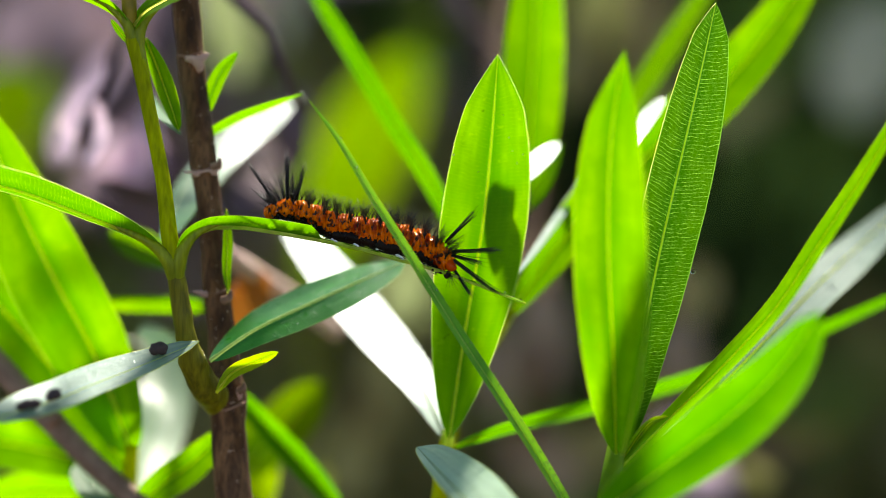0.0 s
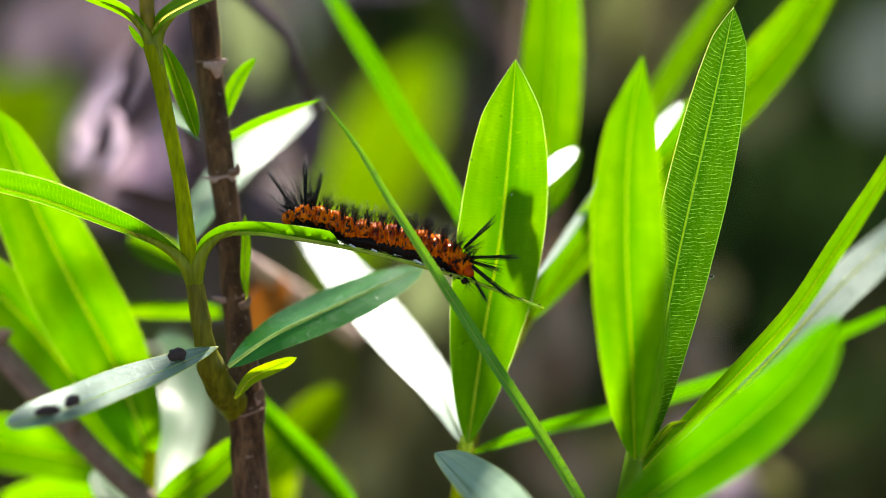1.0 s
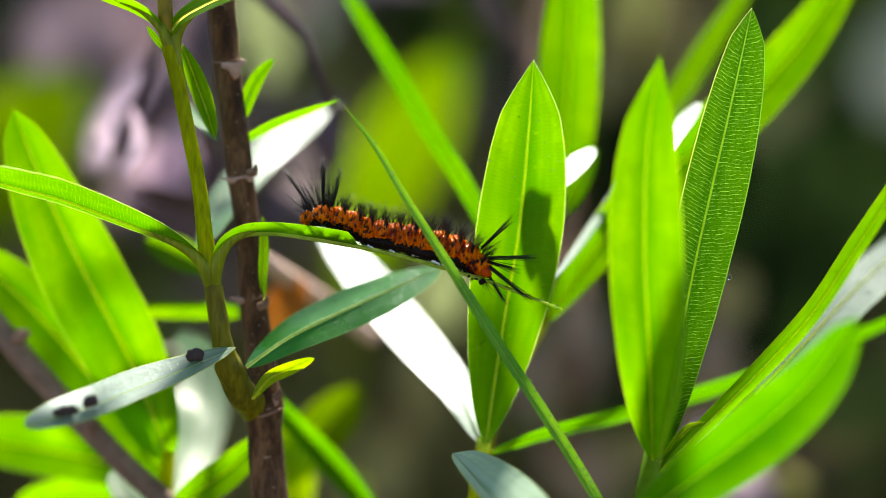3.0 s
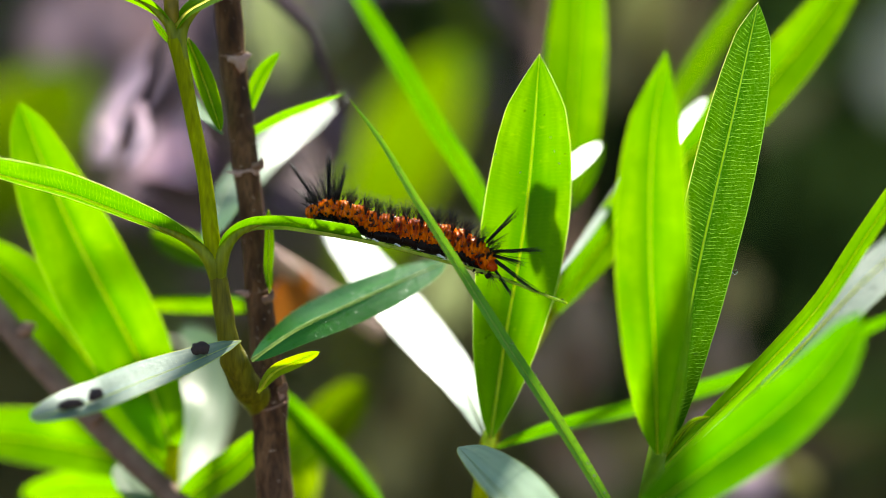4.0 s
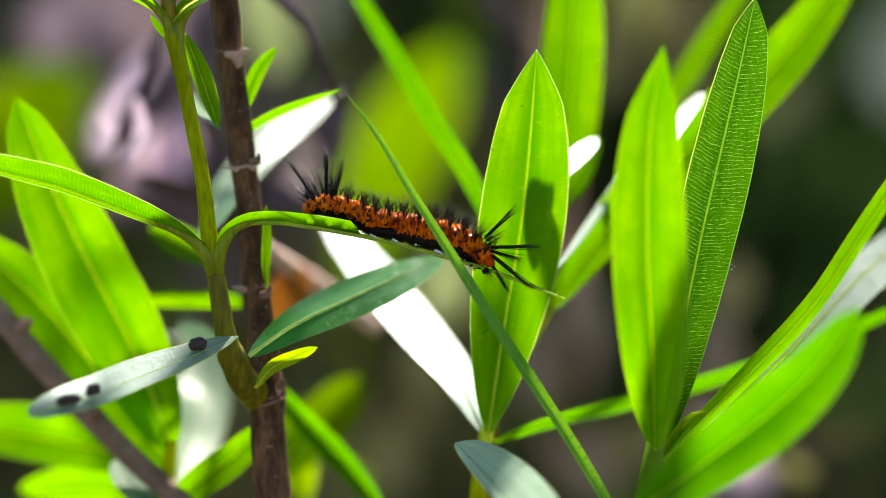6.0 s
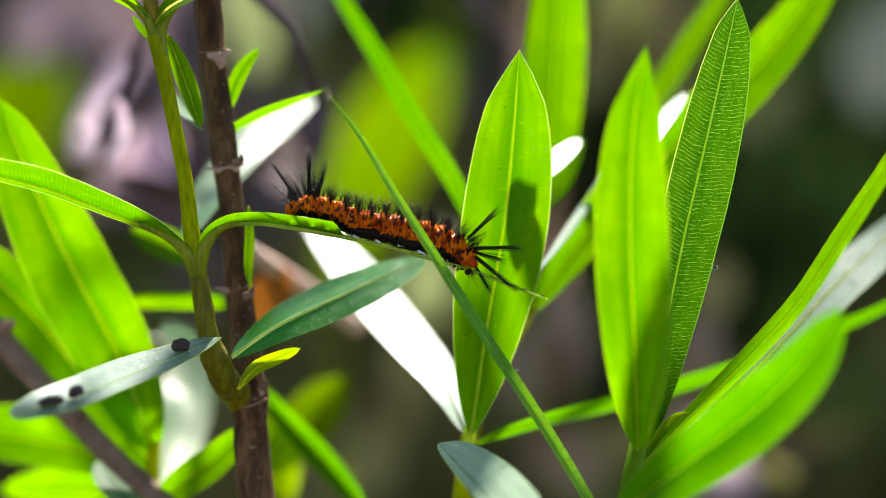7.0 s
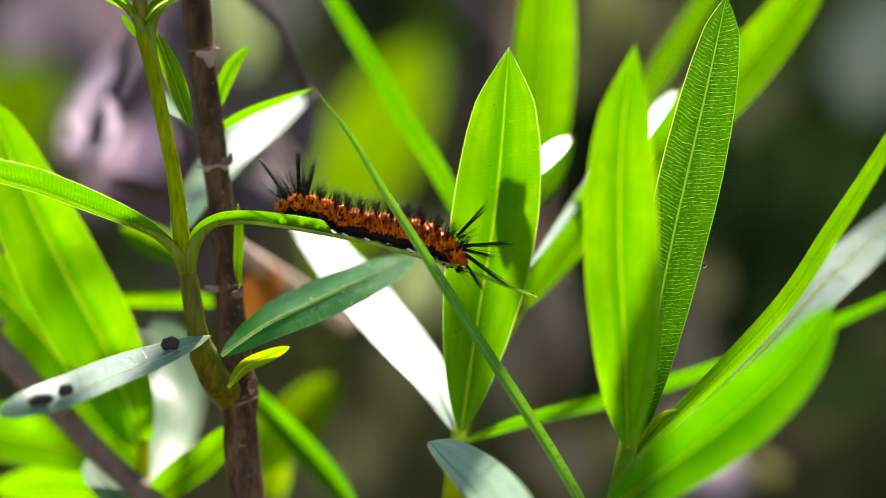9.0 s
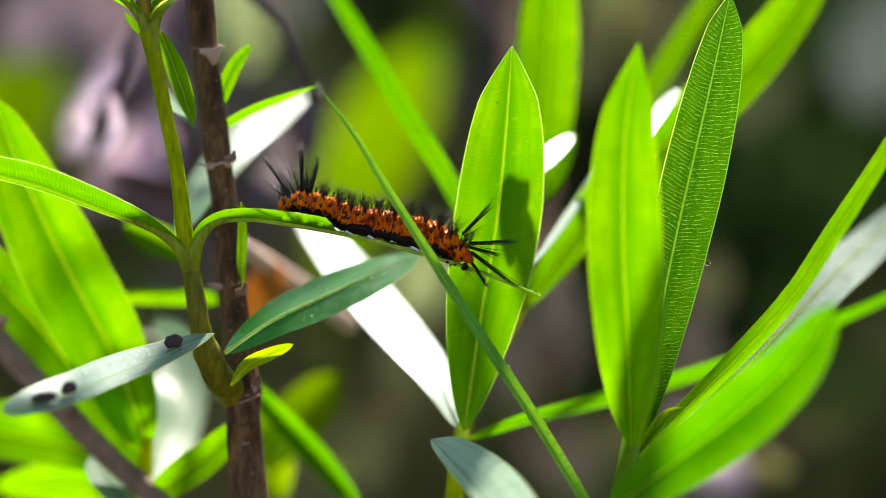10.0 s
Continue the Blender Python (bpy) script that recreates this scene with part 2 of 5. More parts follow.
def water_material():
    m, nodes, links = material("water")
    skin = add(nodes, "BsdfPrincipled", Roughness=0.02, IOR=1.33)
    skin.inputs["Transmission Weight"].default_value = 1.0
    out = nodes.new("ShaderNodeOutputMaterial")
    links.new(skin.outputs[0], out.inputs[0])
    return m


LEAF = leaf_material("leaf_green", (0.07, 0.17, 0.001), (0.225, 0.62, 0.0), gloss=0.07, rough=0.42, veins=0.10)
LEAF_BROAD = leaf_material("leaf_broad", (0.06, 0.16, 0.001), (0.195, 0.55, 0.0), gloss=0.07, rough=0.42, veins=0.12)
LEAF_VEINED = leaf_material("leaf_veined", (0.018, 0.07, 0.0), (0.038, 0.155, 0.0), vein_colour=(0.26, 0.56, 0.06), pale=(0.26, 0.46, 0.06), passing=0.75, veins=1.0, gloss=0.05, rough=0.42, net=0.3)
LEAF_DARK = leaf_material("leaf_dark_glossy", (0.025, 0.21, 0.022), (0.14, 0.50, 0.02), passing=0.3, rough=0.34, veins=0.18, gloss=0.48, sheen=(0.80, 0.97, 1.0), relief=0.6)
LEAF_SILVER = leaf_material("leaf_glossy", (0.06, 0.15, 0.05), (0.25, 0.5, 0.06), passing=0.22, rough=0.42, veins=0.15, gloss=0.88, sheen=(0.77, 0.92, 1.0), relief=0.4)
# the sky's sheen is painted in as a pale grey-green base
LEAF_SKY_SHEEN = leaf_material("leaf_sky_sheen", (0.32, 0.49, 0.34), (0.42, 0.68, 0.18), passing=0.35, rough=0.45, veins=0.1, gloss=0.5, relief=0.6)
LEAF_YOUNG = leaf_material("leaf_young", (0.14, 0.22, 0.004), (0.42, 0.70, 0.0), veins=0.15)
LEAF_YELLOW = leaf_material("leaf_yellow_green", (0.10, 0.15, 0.001), (0.37, 0.72, 0.0), gloss=0.05, veins=0.0)
LEAF_DIM = leaf_material("leaf_deep_green", (0.05, 0.14, 0.002), (0.18, 0.46, 0.0), veins=0.05, gloss=0.1)
LEAF_DEEP = leaf_material("leaf_rich_green", (0.05, 0.15, 0.002), (0.125, 0.46, 0.0), veins=0.05, gloss=0.08)
LEAF_FORK = leaf_material("leaf_mid_green", (0.06, 0.15, 0.004), (0.13, 0.42, 0.0), veins=0.4, gloss=0.15)
LEAF_GRASS = leaf_material("leaf_narrow_glossy", (0.09, 0.30, 0.03), (0.34, 0.82, 0.01), passing=0.55, veins=0.0, gloss=0.4, rough=0.36, sheen=(0.85, 0.98, 1.0), relief=0.5)
# lightened base adds painted sheen to the real gloss
LEAF_SHEEN = leaf_material("leaf_silver_sheen", (0.22, 0.32, 0.25), (0.36, 0.62, 0.20), passing=0.30, rough=0.40, veins=0.15, gloss=1.0, sheen=(0.82, 0.96, 1.0), relief=0.5)
# blue-grey of the reflected sky is put into this base colour
LEAF_BLUE = leaf_material("leaf_blue_grey", (0.11, 0.20, 0.14), (0.20, 0.42, 0.12), passing=0.18, rough=0.48, veins=0.12, gloss=0.3, sheen=(0.82, 0.96, 1.0), relief=0.6)
# pale colours imitate white glare on leaves whose gloss misses the sun
LEAF_PALE_GLARE = leaf_material("leaf_pale_glare", (0.22, 0.35, 0.22), (0.34, 0.58, 0.28), veins=0.1, gloss=0.15)
# leaf green darkened to carry the thicket's shade
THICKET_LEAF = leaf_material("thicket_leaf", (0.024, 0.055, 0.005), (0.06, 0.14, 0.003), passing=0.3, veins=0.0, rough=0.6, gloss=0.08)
PALE_OLIVE = solid_material("withered_pale_olive", (0.24, 0.31, 0.10), (0.54, 0.60, 0.28), scale=60, rough=0.8, gloss=0.2, passing=0.45)
GREY_DULL = solid_material("withered_grey", (0.13, 0.15, 0.10), (0.36, 0.38, 0.30), scale=60, rough=0.8, gloss=0.2, passing=0.1)
OLIVE = solid_material("withered_olive", (0.20, 0.21, 0.05), (0.46, 0.45, 0.16), scale=60, rough=0.8, gloss=0.2, passing=0.2)
LILAC = solid_material("withered_lilac", (0.62, 0.43, 0.55), (0.90, 0.70, 0.84), scale=60, rough=0.7, passing=0.45)
PURPLE_DARK = solid_material("withered_dark", (0.05, 0.03, 0.034), (0.13, 0.085, 0.095), scale=60, rough=0.8, gloss=0.2)
DRY = solid_material("dry_leaf_brown", (0.12, 0.10, 0.03), (0.34, 0.30, 0.12), scale=40, rough=0.8, gloss=0.2)
TWIG = solid_material("twig_bark", (0.13, 0.075, 0.05), (0.36, 0.24, 0.18), scale=180, rough=0.8, gloss=0.2)
LITTER = solid_material("pale_leaf_litter", (0.15, 0.105, 0.07), (0.36, 0.27, 0.20), scale=40, rough=0.8, gloss=0.2)
RIB = solid_material("midrib_green", (0.95, 0.90, 0.10), (1.0, 1.0, 0.22), scale=700, rough=0.5, gloss=0.1, passing=0.92)
RIB_DULL = solid_material("midrib_dull", (0.10, 0.20, 0.06), (0.22, 0.34, 0.14), scale=700, rough=0.45, passing=0.3)
RIB_MID = solid_material("midrib_mid", (0.30, 0.46, 0.08), (0.52, 0.68, 0.20), scale=700, rough=0.5, gloss=0.3, passing=0.3)
# pale tone imitates light caught along thick leaf edges
RIB_EDGE = solid_material("leaf_edge_pale", (0.26, 0.48, 0.01), (0.52, 0.72, 0.06), scale=900, rough=0.35, gloss=0.5, soft=1.0)
RIB_PALE = solid_material("midrib_pale", (0.62, 0.80, 0.06), (0.95, 1.0, 0.28), scale=900, rough=0.32, gloss=0.4, passing=0.8)
STEM = stem_material("green_stem", (0.29, 0.33, 0.0), (0.58, 0.64, 0.0), (0.34, 0.15, 0.0), passing=0.5, gloss=0.1)
# darker copy of the stem green, with shade put into the colour
STEM_GREEN = solid_material("shaded_green_stem", (0.08, 0.17, 0.0), (0.20, 0.36, 0.0), scale=160, rough=0.45, gloss=0.15, passing=0.2)
STEM_FORK = stem_material("stalk_green", (0.16, 0.20, 0.0), (0.38, 0.43, 0.005), (0.15, 0.12, 0.0), passing=0.3, gloss=0.35)
STEM_OLD = stem_material("old_green_stem", (0.10, 0.092, 0.0), (0.26, 0.235, 0.005), (0.085, 0.05, 0.004), passing=0.15)
STEM_BROWN = solid_material("shoot_brown", (0.12, 0.09, 0.01), (0.38, 0.25, 0.01), scale=250, rough=0.5, gloss=0.25)
BARK = bark_material()
SCAR_DARK = solid_material("node_ring_bark", (0.10, 0.05, 0.03), (0.40, 0.24, 0.17), scale=500, rough=0.8, gloss=0.1)
SCAR = solid_material("leaf_scar", (0.32, 0.17, 0.13), (0.66, 0.42, 0.34), scale=400, rough=0.8)
DEAD = solid_material("dead_leaf", (0.27, 0.165, 0.185), (0.64, 0.46, 0.50), scale=90, rough=0.7, passing=0.15)
DEAD_ORANGE = solid_material("dead_leaf_orange", (0.35, 0.10, 0.01), (0.55, 0.2, 0.02), scale=90, rough=0.7, passing=0.2)
PALE_STALK = solid_material("pale_stalk", (0.45, 0.50, 0.36), (0.75, 0.78, 0.66), scale=300, rough=0.6, passing=0.3)
PINK_BARK = solid_material("pale_bark", (0.52, 0.32, 0.26), (0.80, 0.58, 0.50), scale=90, rough=0.8)
SOIL = solid_material("soil_and_litter", (0.03, 0.024, 0.018), (0.14, 0.11, 0.08), scale=30, rough=0.95, bump_by=0.01)
# near-black core colour holds the shade between the leaves
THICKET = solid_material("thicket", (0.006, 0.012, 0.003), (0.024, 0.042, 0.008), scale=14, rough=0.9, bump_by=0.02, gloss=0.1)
ORANGE = larva_material()
HEAD = solid_material("caterpillar_head", (0.30, 0.018, 0.0), (0.70, 0.08, 0.0), scale=700, rough=0.2, bump_by=0.0001, gloss=0.14)
# near-black of legs and jaws, and of the shade painted below the body
LIMB_AND_SHADE = solid_material("caterpillar_limbs_and_shade", (0.002, 0.0015, 0.0015), (0.016, 0.004, 0.002), scale=420, rough=0.4, gloss=0.12)
HAIR = solid_material("black_hair", (0.004, 0.004, 0.005), (0.014, 0.014, 0.016), scale=900, rough=0.45, gloss=0.25)
FRASS = solid_material("frass", (0.010, 0.008, 0.008), (0.06, 0.034, 0.030), scale=700, rough=0.75, bump_by=0.0008)
WATER = water_material()
FOAM = solid_material("white_cuticle", (0.6, 0.6, 0.62), (0.85, 0.85, 0.88), scale=900, rough=0.3)


# ---- building ----
FACE = Vector((0, -math.cos(radians(TILT)), math.sin(radians(TILT))))
DRAW = random.Random(7)


def mesh_of(name, bm, mat, smooth=True):
    me = bpy.data.meshes.new(name)
    bm.to_mesh(me)
    bm.free()
    me.materials.append(mat)
    for p in me.polygons:
        p.use_smooth = smooth
    return me


ORIGIN = {None: Vector()}


def part(name, bm, mat, parent, label="", smooth=True, pivot=None):
    """One mesh under a thing or a part; its points are given in the world."""
    at = ORIGIN[parent] if pivot is None else Vector(pivot)
    bmesh.ops.translate(bm, verts=bm.verts, vec=-at)
    ob = new(name, mesh_of(name, bm, mat, smooth))
    ob.parent = parent
    ob.location = at - ORIGIN[parent]
    ORIGIN[ob] = at
    return tagged(ob, label)


def thing(name, at, label, category, group="", kind=""):
    """An Empty at the base (mm) of a thing."""
    ob = new(name)
    ob.location = Vector(at) * MM
    ORIGIN[ob] = Vector(at) * MM
    ob.empty_display_size = 0.01
    return tagged(ob, label, category, group, kind)


def curve_at(points, s):
    """A smooth curve through points, at s from 0 to 1 of its length: the place, the direction and the share of points passed."""
    n = len(points) - 1
    spans = [(b - a).length for a, b in zip(points, points[1:])]
    left_over = min(max(s, 0), 0.99999) * sum(spans)
    i = 0
    while i < n - 1 and left_over > spans[i]:
        left_over -= spans[i]
        i += 1
    f = min(left_over / spans[i], 1.0)
    b, c = points[i], points[i + 1]
    here = spans[i]

    def slope(k):
        if k == 0:
            return (points[1] - points[0]) / spans[0]
        if k == n:
            return (points[n] - points[n - 1]) / spans[n - 1]
        l0, l1 = spans[k - 1], spans[k]
        return ((points[k] - points[k - 1]) / l0 * l1 + (points[k + 1] - points[k]) / l1 * l0) / (l0 + l1)

    m0, m1 = slope(i) * here, slope(i + 1) * here
    at = b * (2 * f ** 3 - 3 * f * f + 1) + m0 * (f ** 3 - 2 * f * f + f) + c * (3 * f * f - 2 * f ** 3) + m1 * (f ** 3 - f * f)
    way = b * (6 * f * f - 6 * f) + m0 * (3 * f * f - 4 * f + 1) + c * (6 * f - 6 * f * f) + m1 * (3 * f * f - 2 * f)
    return at, way.normalized(), (i + f) / n


def value_at(values, s):
    if isinstance(values, (int, float)):
        return values
    x = min(max(s, 0), 0.99999) * (len(values) - 1)
    i = int(x)
    return values[i] + (values[i + 1] - values[i]) * (x - i)


def metres(points):
    return [Vector(p) * MM for p in points]


def tube(points, radii, sides=12, steps=40, knots=(), rough=0.0, seed=0, caps=True):
    """A round stem along points (mm), with radii (mm), swollen at the knots."""
    pts = metres(points)
    bm = bmesh.new()
    rings = []
    up = None
    for k in range(steps + 1):
        at, way, s = curve_at(pts, k / steps)
        if up is None:
            up = way.orthogonal().normalized()
        up = (up - way * up.dot(way)).normalized()
        other = way.cross(up)
        r = value_at(radii, s) * MM
        for where, by, width in knots:
            r *= 1 + by * math.exp(-((s - where) / width) ** 2)
        ring = []
        for j in range(sides):
            a = 2 * math.pi * j / sides
            q = up * math.cos(a) + other * math.sin(a)
            bulge = 1 + rough * noise.noise((at + q * r) * 350 + Vector((seed, 0, 0)))
            ring.append(bm.verts.new(at + q * r * bulge))
        rings.append(ring)
    for a, b in zip(rings, rings[1:]):
        for j in range(sides):
            bm.faces.new((a[j], a[(j + 1) % sides], b[(j + 1) % sides], b[j]))
    if caps:
        bm.faces.new(rings[0][::-1])
        bm.faces.new(rings[-1])
    return bm


def ellipsoid(centre, way, up, half_long, half_wide, half_high, rings=12, sides=18, lumps=0.05, seed=0, creases=0.0):
    """A rounded, slightly lumpy body with its long axis along way; creases: how deep its cross folds are."""
    bm = bmesh.new()
    other = way.cross(up).normalized()
    rows = []
    for i in range(1, rings):
        a = math.pi * i / rings
        row = []
        for j in range(sides):
            b = 2 * math.pi * j / sides
            q = way * (-math.cos(a) * half_long) + (other * math.cos(b) * half_wide + up * math.sin(b) * half_high) * math.sin(a) ** 0.62 * (1 + creases * math.sin(i * 1.7 + 1.2 * math.sin(b * 2 + seed) + noise.noise((seed, b, 0)) * 2))
            row.append(bm.verts.new(centre + q * (1 + lumps * noise.noise(q * 900 + Vector((seed * 3.1, 0, 0))))))
        rows.append(row)
    ends = [bm.verts.new(centre - way * half_long), bm.verts.new(centre + way * half_long)]
    for a, b in zip(rows, rows[1:]):
        for j in range(sides):
            bm.faces.new((a[j], a[(j + 1) % sides], b[(j + 1) % sides], b[j]))
    for j in range(sides):
        bm.faces.new((ends[0], rows[0][(j + 1) % sides], rows[0][j]))
        bm.faces.new((ends[1], rows[-1][j], rows[-1][(j + 1) % sides]))
    return bm


def blade(points, left, right, lean_left=0.0, lean_right=0.0, power=(0.65, 0.62), steps=36, wavy=0.0, seed=0, bite=None, cup=0.0, stalk=0.0, tip=0.06):
    """A leaf blade along its midrib. left, right: how far each half spreads (mm); lean: how far its edge comes forward (mm).
    bite: where along it the blade has been eaten away down to the midrib."""
    pts = metres(points)
    pa, pb = power
    top = (pa / (pa + pb)) ** pa * (pb / (pa + pb)) ** pb
    bm = bmesh.new()
    layer = bm.loops.layers.uv.new("UVMap")
    half = 5
    rows, long = [], 0.0
    last = None
    rnd = random.Random(seed)
    phase = rnd.random() * 9
    for k in range(steps + 1):
        s = k / steps
        s = s - 0.09 * math.sin(2 * math.pi * s)
        at, way, q = curve_at(pts, s)
        long += (at - last).length if last else 0.0
        last = at
        front = (FACE - way * FACE.dot(way)).normalized()
        side = way.cross(front)
        s2 = max(0.0, (s - stalk) / (1 - stalk))
        f = max(0.02, s2 ** pa * (1 - s2) ** pb / top * min(1.0, ((1 - s2) / tip) ** 0.35)) if s2 < 1 else 0.006
        row = []
        for j in range(-half, half + 1):
            u = j / half
            w, lean = (value_at(right, q), value_at(lean_right, q)) if u > 0 else (value_at(left, q), value_at(lean_left, q))
            g = f
            if bite and s > bite:
                g = f * max(0.10 + 0.05 * math.sin(s * 90 + phase) + 0.04 * math.sin(s * 211), 1 - (s - bite) * 40)
            ripple = wavy * math.sin(s * 21 + phase + u) * abs(u) * (0.5 + 0.5 * math.sin(s * 7 + phase * 2))
            a = abs(u)
            ragged = 1 + 0.016 * noise.noise((s * 22, phase * 7 + (3 if u > 0 else 0), 2.0)) * min(1, steps / 40)
            spread = side * (u * w * g * ragged)
            depth = front * (lean * g * (a * (1 + cup) - cup * a * a) + ripple)
            row.append((bm.verts.new(at + (spread + depth) * MM), u * 0.5 + 0.5, long * 10))
        rows.append(row)
    for a, b in zip(rows, rows[1:]):
        for j in range(2 * half):
            quad = (a[j], a[j + 1], b[j + 1], b[j])
            face = bm.faces.new([q[0] for q in quad])
            for loop, q in zip(face.loops, quad):
                loop[layer].uv = (q[1], q[2])
    return bm


def ridge(points, radii, steps=40):
    """A midrib: a low rounded ridge standing on the underside of a blade."""
    pts = metres(points)
    bm = bmesh.new()
    rows = []
    for k in range(steps + 1):
        at, way, q = curve_at(pts, k / steps)
        front = (FACE - way * FACE.dot(way)).normalized()
        side = way.cross(front)
        w = value_at(radii, q) * MM * (1 + 0.1 * math.sin(k * 1.7) * math.sin(k * 0.6))
        rows.append([bm.verts.new(at + side * math.sin(a) * w + front * (math.cos(a) * 0.8 * w + 0.00003)) for a in (-1.5, -0.75, 0, 0.75, 1.5)])
    for a, b in zip(rows, rows[1:]):
        for j in range(4):
            bm.faces.new((a[j], a[j + 1], b[j + 1], b[j]))
    return bm


def leaf(parent, points, left, right, mat=None, rib=0.5, rib_mat=None, label="", name="leaf", edges=(), **more):
    """A leaf as a part of its plant, with its midrib and, if asked, its thickened edges (-1 left, 1 right; mm)."""
    mat = mat or LEAF
    bm = blade(points, left, right, **more)
    bm.verts.ensure_lookup_table()
    rims = [[v.co / MM for v in list(bm.verts)[(0 if way < 0 else 10)::11]] for way, wide in edges]
    ob = part(name, bm, mat, parent, label)
    for rim, (way, wide) in zip(rims, edges):
        part("leaf_edge", tube(rim, [wide * 0.7, wide, wide * 1.1, wide * 0.9, wide * 0.6], sides=6, steps=70), RIB_EDGE, ob, "thickened edge, pale for the light it catches")
    if rib:
        if isinstance(rib, tuple):
            part("midrib", tube(points, rib, sides=10, steps=60, rough=0.12), rib_mat, ob)
        else:
            part("midrib", ridge(points, [rib * 1.2, rib, rib * 0.8, rib * 0.6, rib * 0.2]), rib_mat or (RIB_DULL if mat in (LEAF_DARK, LEAF_SILVER, LEAF_PALE_GLARE) else RIB), ob)
    return ob


def stem(parent, points, radii, mat, name="stem", **more):
    return part(name, tube(points, radii, **more), mat, parent)


# ---- ground and thicket ----
def ground():
    bm = bmesh.new()
    n = 60
    grid = []
    for i in range(n + 1):
        for j in range(n + 1):
            x, y = ((2 * i / n - 1), (2 * j / n - 1))
            x, y = math.copysign(abs(x) ** 3, x) * 400, math.copysign(abs(y) ** 3, y) * 400
            z = 0.02 * noise.noise((x * 2, y * 2, 0)) * (1 if abs(x) < 6 and abs(y) < 6 else 0)
            grid.append(bm.verts.new((x, y, z - 0.01)))
    for i in range(n):
        for j in range(n):
            a = i * (n + 1) + j
            bm.faces.new((grid[a], grid[a + n + 1], grid[a + n + 2], grid[a + 1]))
    ob = part("ground", bm, SOIL, None)
    tagged(ob, "dark soil with dry leaf litter under the shrubs", "ground", kind="structure")


def thicket():
    """The shaded mass of shrubs that closes the view behind the plant: an uneven core and a coat of leaves, part of the
    shade put into their colours.
    """
    rnd = random.Random(3)

    def skin(u, a):
        """A point of the mound's surface: u along it, a over it from the front foot to the back foot."""
        end = (1 - abs(u) ** 6) ** 0.5
        front = math.cos(a)
        lump = 0.10 * noise.noise((u * 5, a * 2, 1)) + 0.05 * noise.noise((u * 17, a * 7, 4))
        y = 1.35 - front * (0.55 + lump) * end
        z = math.sin(a) ** 0.7 * (1.0 + lump) * end
        return Vector((u * 1.9, y, z - 0.02))

    bm = bmesh.new()
    n, m = 70, 24
    grid = [[bm.verts.new(skin(2 * i / n - 1, math.pi * j / m)) for j in range(m + 1)] for i in range(n + 1)]
    for i in range(n):
        for j in range(m):
            bm.faces.new((grid[i][j], grid[i + 1][j], grid[i + 1][j + 1], grid[i][j + 1]))
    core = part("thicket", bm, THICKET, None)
    tagged(core, "dense shrub mass, shade partly painted into its near-black colour", "shrubs", kind="stuff")

    def coat(count, first, last, low, high, reach):
        bm = bmesh.new()
        made = 0
        while made < count:
            u = rnd.uniform(first, last) / 1.9
            a = rnd.uniform(0.02, math.pi - 0.02) if high > 1 else rnd.uniform(0.02, 1.4)
            at = skin(u, a)
            if not low <= at.z <= high:
                continue
            made += 1
            out = Vector((0, -math.cos(a), math.sin(a)))
            at = at + out * rnd.uniform(-0.02, reach)
            way = (Vector((rnd.gauss(0, 1), rnd.gauss(0, 0.8), rnd.gauss(0.3, 1))) + out * 0.6).normalized()
            side = way.cross(Vector((rnd.gauss(0, 1), rnd.gauss(0, 1), rnd.gauss(0, 1)))).normalized()
            up = side.cross(way)
            l, w = rnd.uniform(0.05, 0.12), rnd.uniform(0.008, 0.016)
            ring = [at, at + way * l * 0.4 + side * w + up * 0.004, at + way * l, at + way * l * 0.4 - side * w + up * 0.004]
            mid = bm.verts.new(at + way * l * 0.45)
            vs = [bm.verts.new(p) for p in ring]
            for k in range(4):
                bm.faces.new((vs[k], vs[(k + 1) % 4], mid))
        return bm

    tagged(part("thicket_leaves", coat(9000, -1.85, 1.85, 0.0, 1.2, 0.09), THICKET_LEAF, None), "narrow leaves darkened for shade, covering the shrub mass", "foliage", kind="stuff")
    tagged(part("dry_leaves", coat(1200, -0.6, 0.02, 0.1, 0.55, 0.12), DRY, None), "brown dry leaves caught low in the shrubs", "dead leaves", kind="stuff")
    tagged(part("grey_leaves", coat(420, -0.6, -0.05, 0.5, 0.85, 0.12), DEAD, None), "grey-purple withered leaves in the shrubs", "dead leaves", kind="stuff")
    tagged(part("dry_leaves", coat(450, 0.02, 0.5, 0.1, 0.43, 0.12), DRY, None), "brown dry leaves caught low in the shrubs", "dead leaves", kind="stuff")


ground()
thicket()


# ---- shoot with the eaten leaf, on its woody stem ----
shoot = thing("oleander_shoot", (-20, 60, 0), "green oleander shoot on a brown woody stem with narrow leaves", "shrub")
stem(shoot, ((-20, 60, -20), (-26, 40, 320), (-36.5, -0.0, 613.3), (-40.4, 5.8, 640.8), (-41.7, 10.1, 660.9), (-43.2, 13.6, 677.5), (-44.3, 15.2, 685.1), (-45.5, 18.7, 701.4), (-47.1, 21.1, 712.5), (-48.8, 24.1, 726.6), (-50.2, 26.4, 737.7), (-51.6, 29.4, 751.7), (-53.3, 34.5, 775.7)), [5.5, 5, 4.4, 4.2, 3.9, 3.2, 3.1, 2.9, 3.0, 2.9, 3.1, 3.3, 3.3], BARK, "woody_stem", steps=150, sides=18, rough=0.12, knots=((0.833, 0.14, 0.006), (0.5, 0.12, 0.008), (0.335, 0.18, 0.01), (0.667, 0.1, 0.006)))
